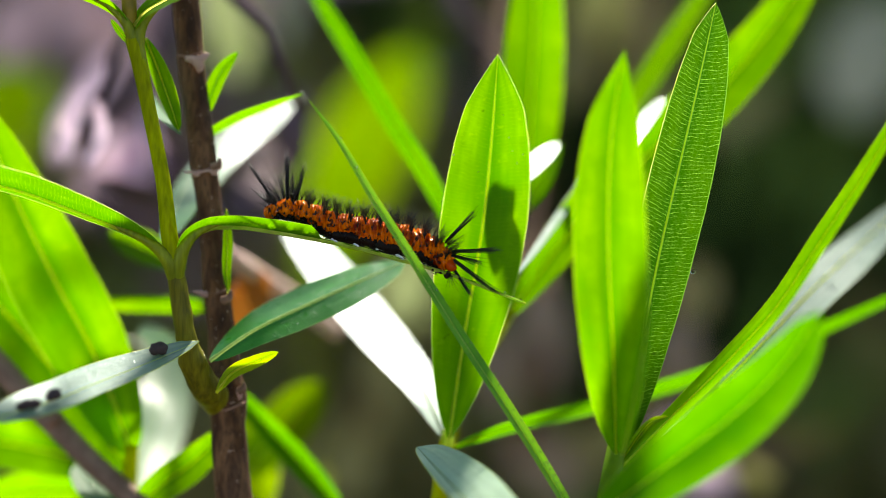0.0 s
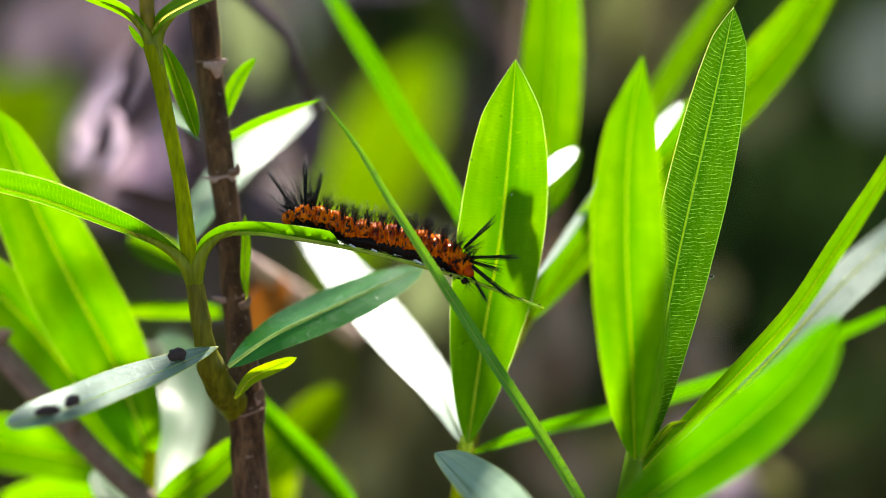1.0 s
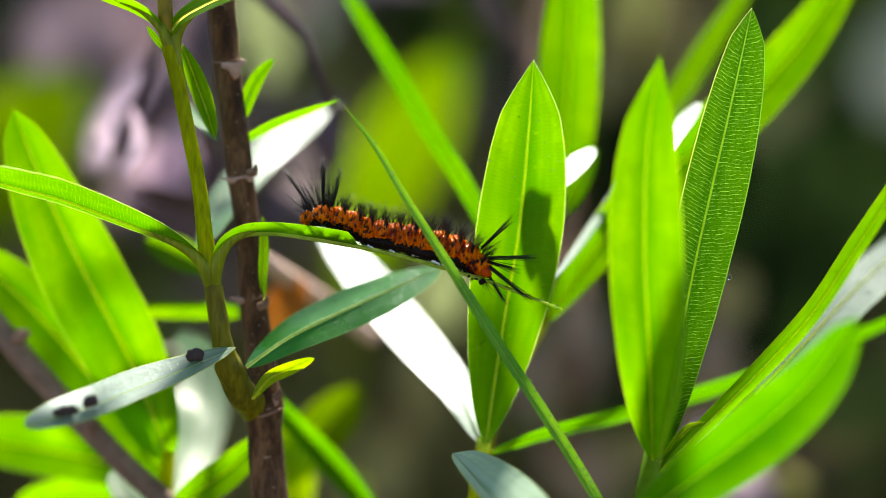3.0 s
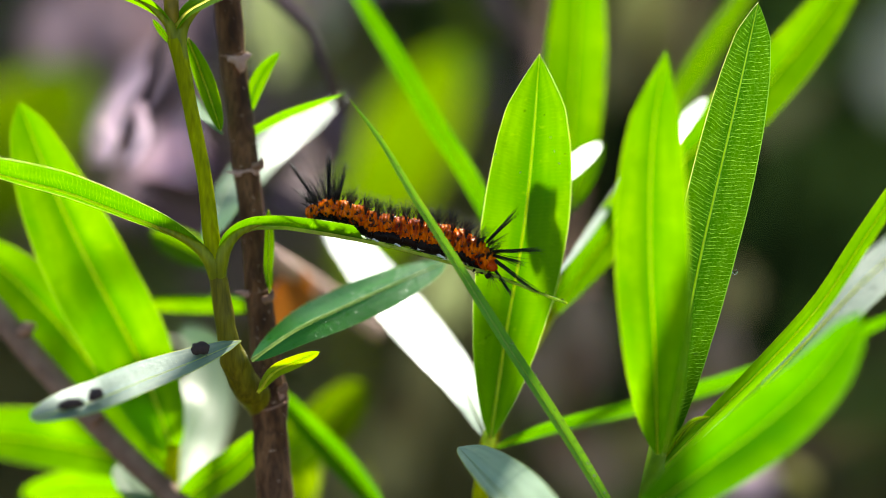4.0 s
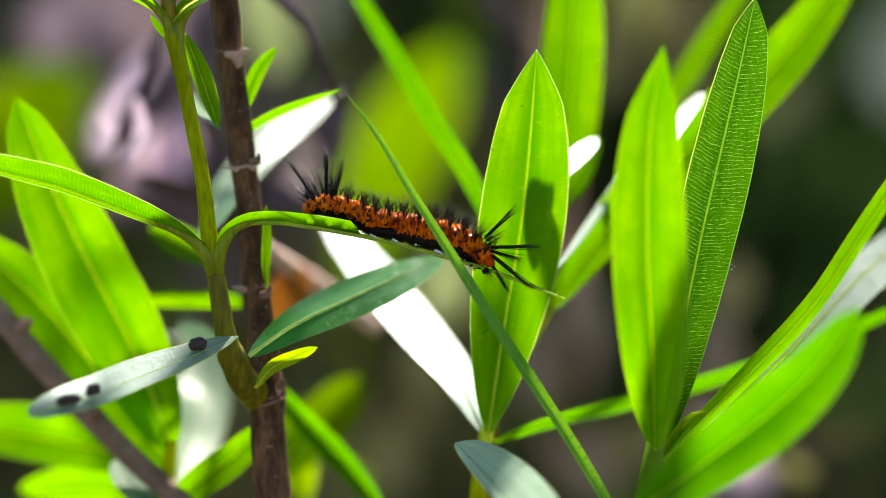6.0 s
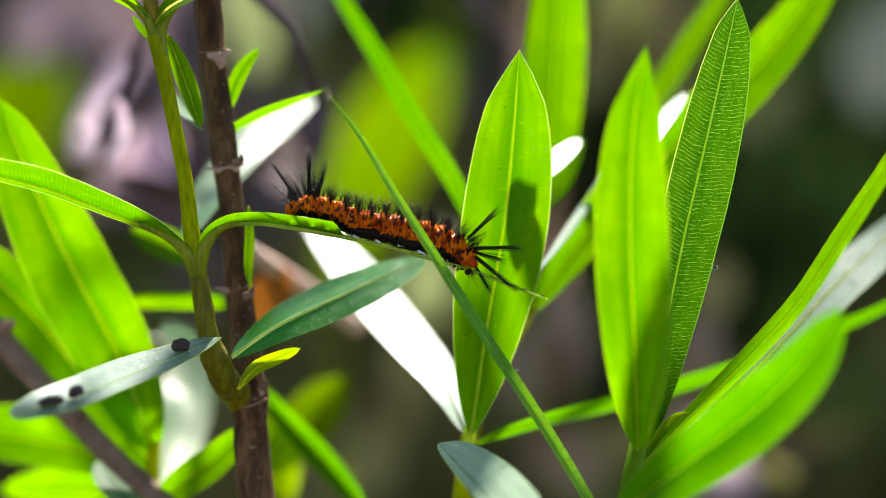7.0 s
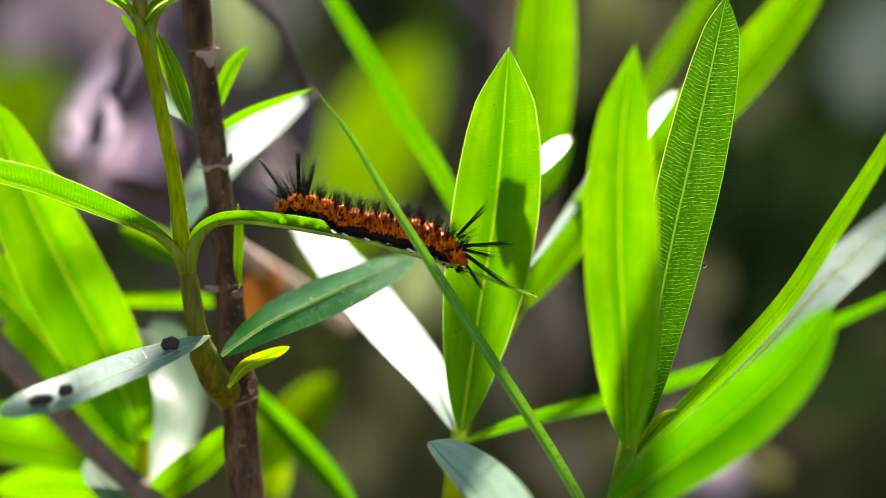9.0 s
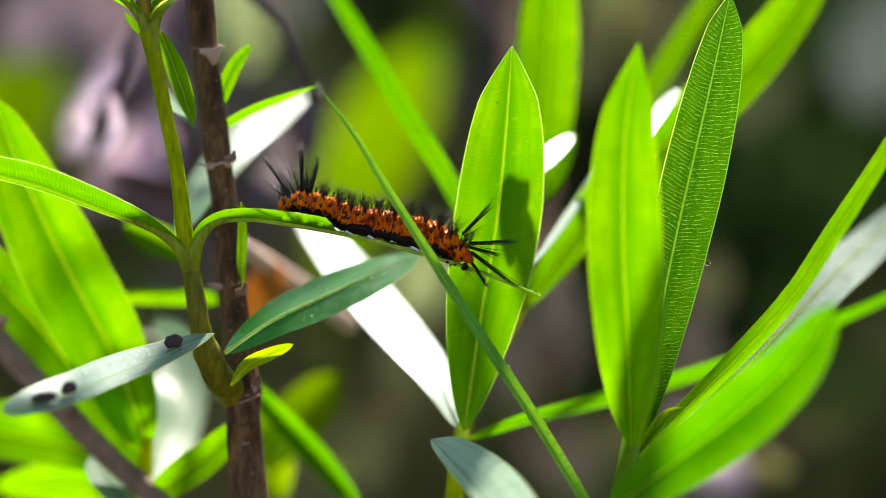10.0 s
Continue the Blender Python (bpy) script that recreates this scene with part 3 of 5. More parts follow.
stem(shoot, ((-39.8, 13.6, 644.3), (-40.8, 14.1, 651.2), (-42.8, 11.1, 658.7), (-46.7, 2.2, 667.2), (-48.9, -1.4, 674.3), (-50.1, -2.1, 680.9), (-51.3, -1.4, 688.5), (-52.5, -0.8, 696.4)), [1.6, 2.4, 3.6, 3.5, 2.6, 2.2, 2.1, 2.05], STEM_OLD, "old_green_stem", steps=70, sides=18, rough=0.10, knots=((0.56, 0.16, 0.03),))
# swollen joint where two leaf stalks leave the stem
part("stalk_base", tube(((-51.6, -1.2, 689.7), (-51.6, -1.6, 692.7), (-51.2, -1.7, 695.8), (-50.1, -1.5, 698.9), (-48.2, -0.7, 701.4), (-45.5, 0.2, 703.1), (-41.4, 0.9, 704.0)), [0.9, 1.6, 1.75, 1.45, 1.15, 0.9, 0.5], sides=14, steps=30), STEM_FORK, shoot)
part("stalk_base", tube(((-52.0, -1.2, 689.7), (-52.5, -1.6, 692.7), (-53.3, -1.8, 695.6), (-55.4, -1.6, 698.3), (-58.2, -1.0, 700.3), (-62.0, -0.1, 702.1), (-66.4, 0.8, 703.7)), [0.9, 1.6, 1.75, 1.35, 1.05, 0.85, 0.4], sides=14, steps=30), STEM_FORK, shoot)
part("stalk_base", tube(((-58.9, 6.8, 731.5), (-60.3, 8.2, 739.4), (-61.3, 8.9, 744.1), (-62.7, 9.1, 747.1), (-64.9, 9.7, 749.5), (-68.5, 11.2, 752.1), (-72.2, 11.5, 753.5)), [1.2, 1.58, 1.62, 1.25, 1.0, 0.8, 0.3], sides=14, steps=30), STEM_FORK, shoot)
part("stalk_base", tube(((-58.9, 6.8, 731.5), (-60.0, 8.2, 739.4), (-60.4, 8.9, 744.1), (-59.2, 9.2, 747.4), (-57.1, 9.8, 750.0), (-53.8, 11.3, 752.4), (-49.1, 11.8, 754.3)), [1.2, 1.58, 1.62, 1.2, 0.9, 0.7, 0.3], sides=14, steps=30), STEM_FORK, shoot)
stem(shoot, ((-52.1, -1.0, 695.5), (-52.8, -0.4, 698.3), (-54.9, 2.9, 713.6), (-58.2, 6.3, 729.5), (-61.0, 9.1, 742.9), (-62.2, 10.3, 748.3)), [1.8, 1.95, 1.68, 1.62, 1.9, 1.35], STEM, "green_stem", steps=56, sides=16, knots=((0.05, 0.15, 0.04), (0.82, 0.15, 0.04)))
stem(shoot, ((-61.9, 9.5, 744.8), (-62.2, 10.2, 747.8), (-62.5, 11.5, 753.9), (-62.5, 13.5, 763.7)), [1.5, 1.65, 1.7, 1.6], STEM_BROWN, "young_stem", steps=14)
stem(shoot, ((-45.6, 21.5, 695.6), (-43.1, 57.9, 683.6), (-32.0, 83.4, 669.0), (-17.8, 85.1, 658.0)), [2.4, 2.3, 2.4, 2.2], PINK_BARK, "side_branch", steps=24)
part("withered_leaf", blade(((-44.3, 73.6, 661.4), (-41.1, 73.3, 669.5), (-36.9, 71.0, 677.9)), 4.5, 5, lean_left=2, lean_right=-2, wavy=1.0, seed=4), DEAD_ORANGE, shoot, "orange withered leaf")
# leaf scars and buds at the knots
def scar(parent, centre, wide, high, turn):
    """A leaf scar: a raised, rounded triangle on the bark, point down."""
    c = Vector(centre) * MM
    x = Vector((math.cos(radians(turn)), 0, math.sin(radians(turn))))
    z = FACE.cross(x)
    bm = bmesh.new()
    rim, top = [], []
    for k in range(15):
        a = 2 * math.pi * k / 15
        reach = 1 / (1 + 0.45 * math.cos(3 * a + math.pi / 2)) * DRAW.uniform(0.9, 1.1)
        p = x * math.cos(a) * wide * reach * MM + z * math.sin(a) * high * reach * MM
        rim.append(bm.verts.new(c + p - FACE * 0.7 * MM))
        top.append(bm.verts.new(c + p * 0.85 + FACE * 0.1 * MM))
    mid = bm.verts.new(c - FACE * 0.05 * MM)
    for k in range(15):
        n = (k + 1) % 15
        bm.faces.new((rim[k], rim[n], top[n], top[k]))
        bm.faces.new((top[k], top[n], mid))
    part("leaf_scar", bm, SCAR, parent, "pale pinkish leaf scar")


def ledge(parent, centre, radius, tilt, thick):
    """The ring that an old pair of leaves has left round the bark."""
    c = Vector(centre)
    points = []
    for k in range(9):
        a = radians(-10 + 25 * k)
        points.append(c + Vector((math.cos(a), 0, 0)) * radius + FACE * math.sin(a) * radius + Vector((0, 0, 1)) * (tilt * math.cos(a) + 0.25 * math.sin(3 * a)))
    part("node_ring", tube(points, [thick * 0.4, thick, thick * 0.7, thick, thick * 0.4], sides=8, steps=40, rough=0.6), SCAR_DARK, parent)


scar(shoot, (-48.3, 22.0, 737.1), 2.1, 1.7, 10)
scar(shoot, (-48.8, 17.4, 712.2), 1.9, 0.55, 2)
scar(shoot, (-44.7, 17.7, 712.7), 1.5, 0.7, 12)
scar(shoot, (-46.8, 12.6, 685.4), 1.9, 0.7, 3)
scar(shoot, (-39.2, 7.1, 663.3), 1.6, 1.0, 20)
ledge(shoot, (-50.3, 26.4, 737.7), 3.2, 0.5, 0.2)
ledge(shoot, (-47.2, 21.0, 712.4), 3.0, 0.6, 0.2)
ledge(shoot, (-44.3, 15.2, 685.1), 3.1, 0.4, 0.2)
ledge(shoot, (-41.5, 9.7, 659.4), 4.2, 1.1, 0.34)
for points, radii in ((((-45.0, 17.2, 713.7), (-43.4, 16.4, 714.4), (-43.1, 16.7, 715.9)), [0.9, 0.8, 0.2]), (((-42.4, 10.0, 684.3), (-41.0, 9.1, 685.2), (-40.5, 9.5, 686.9)), [1.0, 0.9, 0.3]), (((-39.1, 5.7, 664.2), (-37.9, 5.8, 665.0), (-37.6, 6.1, 666.2)), [0.9, 0.9, 0.3])):
    part("bud", tube(points, radii, sides=9, steps=8), SCAR_DARK, shoot)
leaf(shoot, ((-50.8, -0.4, 697.9), (-48.5, 0.2, 700.9), (-44.9, 0.6, 702.8), (-39.2, 0.7, 703.2), (-30.5, 0.5, 702.2), (-20.5, 0.1, 700.5), (-10.5, -0.3, 698.4), (-1.8, -0.9, 696.0), (8.2, -1.5, 693.2), (17.0, -2.1, 690.0), (25.4, -2.8, 686.8)), 3.00, 0.62, rib=(0.8, 0.65, 0.58, 0.54, 0.50, 0.44, 0.38, 0.28), rib_mat=RIB_PALE, lean_left=5, lean_right=-2, power=(0.22, 0.12), mat=LEAF_FORK, bite=0.388, steps=90, label="half-eaten green leaf with bare midrib")
leaf(shoot, ((-54.2, -0.5, 697.7), (-61.8, 0.3, 701.6), (-72.9, 0.3, 706.2), (-85.1, -0.7, 711.1), (-97.2, -2.0, 714.7), (-112.8, -4.0, 719.9)), 1.12, 4.38, lean_left=-3, lean_right=6, rib=0.6, power=(0.55, 0.5), mat=LEAF_FORK, edges=((-1, 0.05), (1, 0.05)))
leaf(shoot, ((-62.8, 9.9, 746.6), (-65.2, 10.5, 749.3), (-69.9, 11.1, 752.1), (-74.2, 11.4, 753.7), (-83.0, 12.0, 756.6)), 0.88, 1.50, lean_left=-3, lean_right=4, rib=0.4, power=(0.3, 0.5))
leaf(shoot, ((-61.4, 8.8, 746.1), (-59.1, 8.4, 749.3), (-53.9, 7.1, 752.7), (-45.1, 5.9, 756.6), (-32.6, 5.0, 762.1)), 3.25, 1.75, lean_left=-4, lean_right=4, rib=0.5, power=(0.5, 0.5))
leaf(shoot, ((-62.1, 10.0, 742.2), (-64.7, 11.6, 745.1), (-66.8, 13.2, 747.7)), 0.75, 0.75, rib=0.2)
leaf(shoot, ((-59.3, 15.3, 743.3), (-57.5, 16.3, 738.1), (-55.0, 15.8, 731.1), (-52.1, 14.9, 722.1)), 2.50, 2.12, lean_left=3, lean_right=-2, rib=0.3, mat=LEAF_DIM)
leaf(shoot, ((-59.1, 32.4, 727.2), (-56.5, 23.7, 724.7), (-52.0, 14.8, 721.4)), 0.62, 1.25, lean_left=-3, lean_right=4, rib=0, mat=LEAF_SILVER)
leaf(shoot, ((-46.6, 24.7, 724.4), (-45.4, 25.8, 729.4), (-43.1, 26.9, 734.2), (-39.5, 27.8, 738.5)), 1.8, 1.8, lean_left=0.5, lean_right=0.5, rib=0.1, rib_mat=RIB_EDGE, power=(0.6, 0.7))
leaf(shoot, ((-41.0, 9.2, 685.8), (-41.5, 10.2, 690.2), (-41.3, 10.8, 697.8), (-41.5, 12.3, 704.9)), 1.00, 1.12, lean_left=1, lean_right=-1, rib=0.25, mat=LEAF_DIM)
leaf(shoot, ((-43.4, -1.1, 665.8), (-39.6, -1.2, 670.5), (-34.5, -1.6, 673.1), (-29.4, -2.1, 675.5)), 1.62, 1.50, lean_left=1, lean_right=-2, rib=0.3, mat=LEAF_YOUNG)
leaf(shoot, ((-44.9, 0.3, 672.7), (-36.0, 4.6, 678.2), (-23.6, 11.7, 682.9), (-10.9, 18.7, 687.2), (-1.2, 24.5, 690.4)), 4.50, 4.75, lean_left=[-8, -7.6, -6.8, -5.4, -5.0], lean_right=[2.4, 2.4, 3.2, 4.6, 5.2], mat=LEAF_DARK, rib=0.4, rib_mat=RIB_MID, label="dark glossy leaf with upper side to the sky")
leaf(shoot, ((-88.8, -36.4, 669.2), (-84.3, -33.7, 669.9), (-76.6, -27.3, 670.9), (-67.9, -19.2, 672.8), (-56.4, -10.4, 675.5), (-46.6, -4.6, 678.6)), 4.50, 2.50, lean_left=-5.3, lean_right=3.0, mat=LEAF_SHEEN, rib=0.12, rib_mat=RIB_PALE, power=(0.45, 0.62), edges=((-1, 0.05), (1, 0.08)), label="glossy leaf, silver sheen partly in its colour, with dark droppings on it")
leaf(shoot, ((-56.8, 21.5, 695.6), (-53.4, 45.7, 703.4), (-44.6, 65.8, 711.2), (-34.2, 81.0, 715.6), (-26.8, 91.8, 718.5)), 2.6, 6.4, lean_left=-1.5, lean_right=3, mat=LEAF_SILVER, rib=0.3, power=(0.5, 0.85), tip=0.2, label="leaf turned so that its gloss shows white")
leaf(shoot, ((-48.1, 26.5, 718.5), (-39.2, 25.6, 723.6), (-31.5, 24.3, 726.9), (-24.3, 22.9, 729.7)), 0.9, 0.8, lean_left=5, lean_right=-3, rib=0, power=(0.3, 0.7), tip=0.2)

# ---- cluster in the middle ----
middle = thing("oleander_cluster", (10, 60, 0), "oleander shoot with broad bright leaves lit from behind", "shrub", "oleander shoots")
stem(middle, ((10, 60, -20), (6, 40, 300), (4.7, 5.1, 618.3), (6.5, 9.7, 639.8), (8.5, 12.1, 651.2)), [3.2, 2.6, 2.0, 1.6, 1.9], STEM, "stem", steps=50)
part("node", ellipsoid(Vector((8.5, 8.3, 652.6)) * MM, Vector((0, 0, 1)), FACE, 2.4 * MM, 1.6 * MM, 1.5 * MM, lumps=0.15), RIB_PALE, middle, "pale yellow-green joint of the leaves")
leaf(middle, ((8.7, 6.3, 652.9), (12.2, 7.5, 677.7), (16.3, 10.9, 703.0), (18.1, 12.9, 722.0), (19.3, 14.6, 739.9)), 9.62, 9.88, lean_left=3, lean_right=1, rib=0.36, wavy=0.3, seed=1, cup=0.4, power=(0.78, 0.62), tip=0.13, mat=LEAF_BROAD, edges=((-1, 0.022), (1, 0.022)))
leaf(middle, ((8.1, 7.3, 652.4), (1.7, 24.6, 661.4), (-9.8, 44.1, 671.3), (-20.9, 62.5, 680.7), (-32.7, 80.9, 690.5)), 5.25, 5.00, lean_left=4.9, lean_right=-4.7, mat=LEAF_SILVER, rib=0.4, label="leaf turned so that its gloss shows white")
leaf(middle, ((21.1, -68.1, 648.7), (15.3, -51.1, 651.6), (10.8, -37.5, 653.2), (6.1, -24.9, 654.9), (1.4, -13.2, 656.8)), 2.0, 8.0, lean_left=1.5, lean_right=-5.0, mat=LEAF_SKY_SHEEN, rib=0.3, rib_mat=RIB_DULL, edges=((-1, 0.08),), power=(0.45, 0.42), tip=0.03, label="leaf with grey-blue sheen in its colour and a pale corner")
leaf(middle, ((10.1, 9.9, 650.5), (23.1, 20.4, 651.8), (39.4, 30.9, 653.0), (59.9, 37.8, 656.7), (74.9, 40.8, 660.9), (90.0, 43.9, 665.9), (110.6, 47.7, 674.1), (129.9, 51.4, 682.3)), 2.20, 1.90, lean_left=5, lean_right=-4, rib=0.25, mat=LEAF_DEEP, power=(0.3, 0.5))
leaf(middle, ((13.9, 42.6, 687.4), (3.6, 50.6, 706.0), (-5.4, 58.5, 718.9), (-13.3, 66.2, 731.2), (-22.4, 75.2, 744.4), (-28.1, 81.1, 752.8)), 2.4, 2.1, lean_left=-3, lean_right=3, rib=0.4, mat=LEAF_DEEP, power=(0.3, 0.4))

# ---- cluster by the edge ----
right = thing("oleander_cluster", (45, 10, 0), "oleander shoot with veined leaves and a blurred broad leaf", "shrub", "oleander shoots")
stem(right, ((45, 10, -20), (44, 0, 300), (40.2, -24.7, 622.1), (42.9, -19.6, 646.3), (45.3, -15.1, 657.8)), [3.4, 3.0, 2.7, 2.5, 2.1], STEM_GREEN, "stem", steps=50)
leaf(right, ((44.8, -19.3, 657.1), (43.1, -28.4, 681.6), (41.7, -27.1, 707.1), (42.3, -24.4, 729.6), (44.7, -22.9, 746.2)), 7.75, 7.75, lean_left=3, lean_right=5, rib=0.28, cup=0.5, power=(0.70, 0.66), tip=0.15)
leaf(right, ((47.1, -11.6, 654.8), (52.2, -1.7, 682.5), (55.8, 3.0, 699.5), (59.2, 6.1, 714.2), (63.0, 8.6, 731.0), (67.4, 11.0, 752.0)), 6.25, 7.88, lean_left=3, lean_right=1, mat=LEAF_VEINED, rib=0.27, cup=0.3, wavy=0.15, power=(0.7, 0.52), tip=0.07, edges=((-1, 0.07),), label="veined green leaf seen from below")
leaf(right, ((45.2, -32.6, 660.9), (46.9, -37.9, 674.3), (48.7, -37.6, 685.2), (50.1, -34.4, 695.1)), 1.5, 1.3, lean_left=1, lean_right=-1, rib=0.2, power=(0.4, 0.7))
leaf(right, ((46.1, -14.2, 652.4), (58.3, -6.9, 662.6), (69.5, 0.1, 671.7), (82.1, 6.8, 683.8), (92.8, 13.9, 697.8), (105.0, 21.5, 714.6), (117.3, 29.6, 733.5)), 3.00, 2.75, lean_left=5, lean_right=-5, rib=0.3, wavy=0.5, seed=5, power=(0.35, 0.4))
leaf(right, ((69.4, 2.9, 665.7), (82.1, 15.2, 675.1), (94.1, 29.1, 683.2), (106.9, 44.9, 689.9), (122.9, 61.3, 699.7)), 4.25, 5.00, lean_left=-2.5, lean_right=2.9, mat=LEAF_BLUE, rib=0.3, label="leaf with grey-blue sheen painted in")
leaf(right, ((38.5, -45.1, 650.5), (52.1, -48.7, 662.4), (65.5, -52.1, 674.5), (75.3, -55.8, 686.0), (82.5, -57.2, 698.0)), 7.3, 7.1, lean_left=3.4, lean_right=3.6, rib=0.2, cup=0.4, power=(0.6, 0.56), mat=LEAF_DEEP)
leaf(right, ((46.7, -13.8, 654.2), (49.8, -12.8, 659.0), (52.9, -12.1, 662.4), (56.6, -11.8, 663.5)), 1.12, 1.12, lean_left=3, rib=0.25, mat=LEAF_YOUNG)

# ---- narrow leaf across the caterpillar, on a shoot of its own ----
front = thing("oleander_shoot", (60, -20, 0), "narrow upright oleander leaf seen on edge, with dew", "shrub", "oleander shoots")
stem(front, ((60, -20, -20), (58, -18, 300), (48.7, -30.5, 604.8), (40.2, -23.1, 634.5)), [2.4, 2.2, 1.8, 1.2], STEM, "stem", steps=40)
leaf(front, ((40.4, -23.0, 634.6), (33.3, -20.3, 647.2), (26.7, -18.0, 657.9), (19.3, -15.6, 669.2), (11.0, -13.0, 681.5), (3.6, -10.5, 693.0), (-3.1, -8.3, 703.3), (-9.3, -6.3, 712.8), (-15.5, -4.1, 723.0), (-22.7, -2.0, 732.6)), 1.1, 1.5, lean_left=0.8, lean_right=-0.6, rib=0.1, rib_mat=RIB_PALE, mat=LEAF_GRASS, power=(0.2, 0.5), tip=0.08)

# ---- shoots behind ----
behind = thing("oleander_shoot", (30, 90, 0), "oleander shoot behind with long upright leaves", "shrub", "oleander shoots")
stem(behind, ((30, 90, -20), (25, 80, 300), (7.1, 36.7, 613.1), (8.0, 37.4, 635.6), (10.5, 36.5, 650.5), (17.1, 35.4, 664.6), (23.4, 33.9, 676.7)), [3.6, 2.6, 1.5, 1.4, 1.4, 1.5, 1.6], STEM, "stem", steps=50)
leaf(behind, ((23.4, 33.1, 676.9), (25.9, 51.0, 688.4), (27.8, 62.0, 701.5), (28.9, 68.5, 717.1), (29.9, 72.6, 731.8), (31.3, 78.2, 762.3)), 7.5, 7.5, lean_left=4, lean_right=3, rib=0.4, power=(0.35, 0.5), stalk=0.36)
leaf(behind, ((22.0, 33.3, 674.1), (38.4, 41.8, 694.8), (55.9, 49.3, 710.8), (72.3, 55.3, 724.5), (86.2, 61.5, 739.3), (101.7, 70.2, 760.8)), 7.00, 6.75, lean_left=3, lean_right=2, rib=0.45, cup=0.4)
leaf(behind, ((44.7, 84.8, 702.4), (57.7, 90.7, 720.1), (67.9, 96.0, 735.1), (79.4, 101.6, 751.5)), 3.0, 3.0, lean_left=3, lean_right=-3, rib=0.35, mat=LEAF_DIM, power=(0.4, 0.5))
leaf(behind, ((23.4, 15.7, 709.7), (28.3, 26.6, 712.6), (34.5, 41.5, 715.3)), 2.5, 2.2, lean_left=-1.6, lean_right=1.6, rib=0, mat=LEAF_SILVER, power=(0.45, 0.6))
# unseen behind the broad leaf, added to cast a shadow on it
leaf(behind, ((21.4, 16.3, 698.4), (22.9, 19.5, 708.3), (24.2, 21.3, 716.8), (25.2, 22.4, 721.8)), 4.4, 2.4, lean_left=1, lean_right=1, rib=0.3, mat=LEAF_YELLOW, power=(0.6, 0.25), tip=0.02)
leaf(behind, ((26.5, 42.8, 697.7), (31.4, 48.3, 704.1), (36.1, 56.2, 712.6)), 1.2, 1.7, lean_left=2, lean_right=-1, rib=0.3)
leaf(behind, ((23.9, 14.1, 689.3), (32.3, 31.9, 696.3), (42.1, 54.3, 705.2)), 0.95, 0.9, lean_left=-0.7, lean_right=0.7, rib=0, mat=LEAF_SHEEN)
leaf(behind, ((47.4, 12.2, 716.7), (52.3, 27.4, 721.1), (59.4, 43.8, 725.7)), 2.0, 1.9, lean_left=-0.6, lean_right=0.6, rib=0, mat=LEAF_SILVER)

# ---- shoots behind the woody stem ----
left = thing("oleander_cluster", (-60, 80, 0), "oleander shoot with large blurred bright leaves", "shrub", "oleander shoots")
stem(left, ((-60, 80, -20), (-60, 75, 300), (-65.7, 22.3, 612.4), (-66.2, 25.1, 635.1), (-65.1, 25.3, 646.1)), [3.6, 3.0, 2.4, 1.9, 1.6], STEM, "stem", steps=50)
leaf(left, ((-65.1, 24.9, 644.1), (-73.5, 29.5, 665.5), (-83.6, 31.6, 685.3), (-92.8, 33.8, 705.0), (-100.7, 36.1, 725.4)), 10.5, 9.5, lean_left=3, lean_right=2, rib=0.4, cup=0.4, power=(0.5, 0.58))
leaf(left, ((-65.5, 25.9, 639.0), (-81.7, 32.2, 659.3), (-96.6, 37.8, 675.7), (-115.7, 43.3, 692.3)), 9.38, 8.75, lean_left=3, lean_right=2, rib=0.45)
leaf(left, ((-66.1, 31.7, 637.3), (-85.1, 44.2, 638.5), (-105.1, 50.7, 640.2), (-127.8, 54.8, 640.4)), 6.2, 8.0, lean_left=1, lean_right=3, rib=0.45)
leaf(left, ((-65.0, 32.0, 629.5), (-80.1, 46.0, 628.0), (-94.6, 51.9, 626.9), (-106.3, 55.5, 624.3)), 5.62, 5.00, lean_left=-2, lean_right=4, rib=0.45)
leaf(left, ((-65.2, 34.3, 631.6), (-64.1, 56.0, 637.2), (-62.6, 78.0, 644.2), (-64.6, 91.6, 650.5), (-69.2, 104.8, 655.1)), 5.5, 7.5, lean_left=2.1, lean_right=-2.0, rib=0.4, mat=LEAF_PALE_GLARE, power=(0.5, 0.6))
leaf(left, ((-53.6, 33.5, 665.5), (-60.6, 44.0, 666.9), (-65.7, 52.2, 667.3)), 1.8, 2.6, lean_left=1.5, lean_right=-1.5, rib=0, mat=LEAF_PALE_GLARE)
leaf(left, ((-66.5, 19.9, 629.9), (-57.9, 21.5, 637.6), (-50.6, 22.6, 642.8), (-42.7, 24.2, 650.5)), 3.75, 4.25, lean_left=2, lean_right=2, rib=0.4)
leaf(left, ((-66.9, 30.9, 634.9), (-71.0, 39.6, 637.2), (-74.6, 48.2, 639.3)), 3.2, 3.2, lean_left=3.0, lean_right=-3.0, rib=0.3, mat=LEAF_SILVER)
leaf(left, ((-68.4, 16.0, 631.1), (-73.9, 23.1, 635.7), (-79.0, 30.1, 639.8)), 3.00, 3.25, lean_left=3.1, lean_right=-3.1, rib=0.3, mat=LEAF_PALE_GLARE)

leaf(left, ((-48.9, 41.9, 675.7), (-61.2, 43.8, 675.4), (-74.8, 45.8, 674.9)), 2.00, 2.12, lean_left=-3, lean_right=3, rib=0.3, mat=LEAF_DIM, power=(0.2, 0.3))
leaf(left, ((-54.6, 47.5, 683.1), (-63.2, 53.4, 686.7), (-73.2, 59.1, 689.7)), 3.75, 3.75, lean_left=2, lean_right=2, rib=0.3, mat=LEAF_DIM)

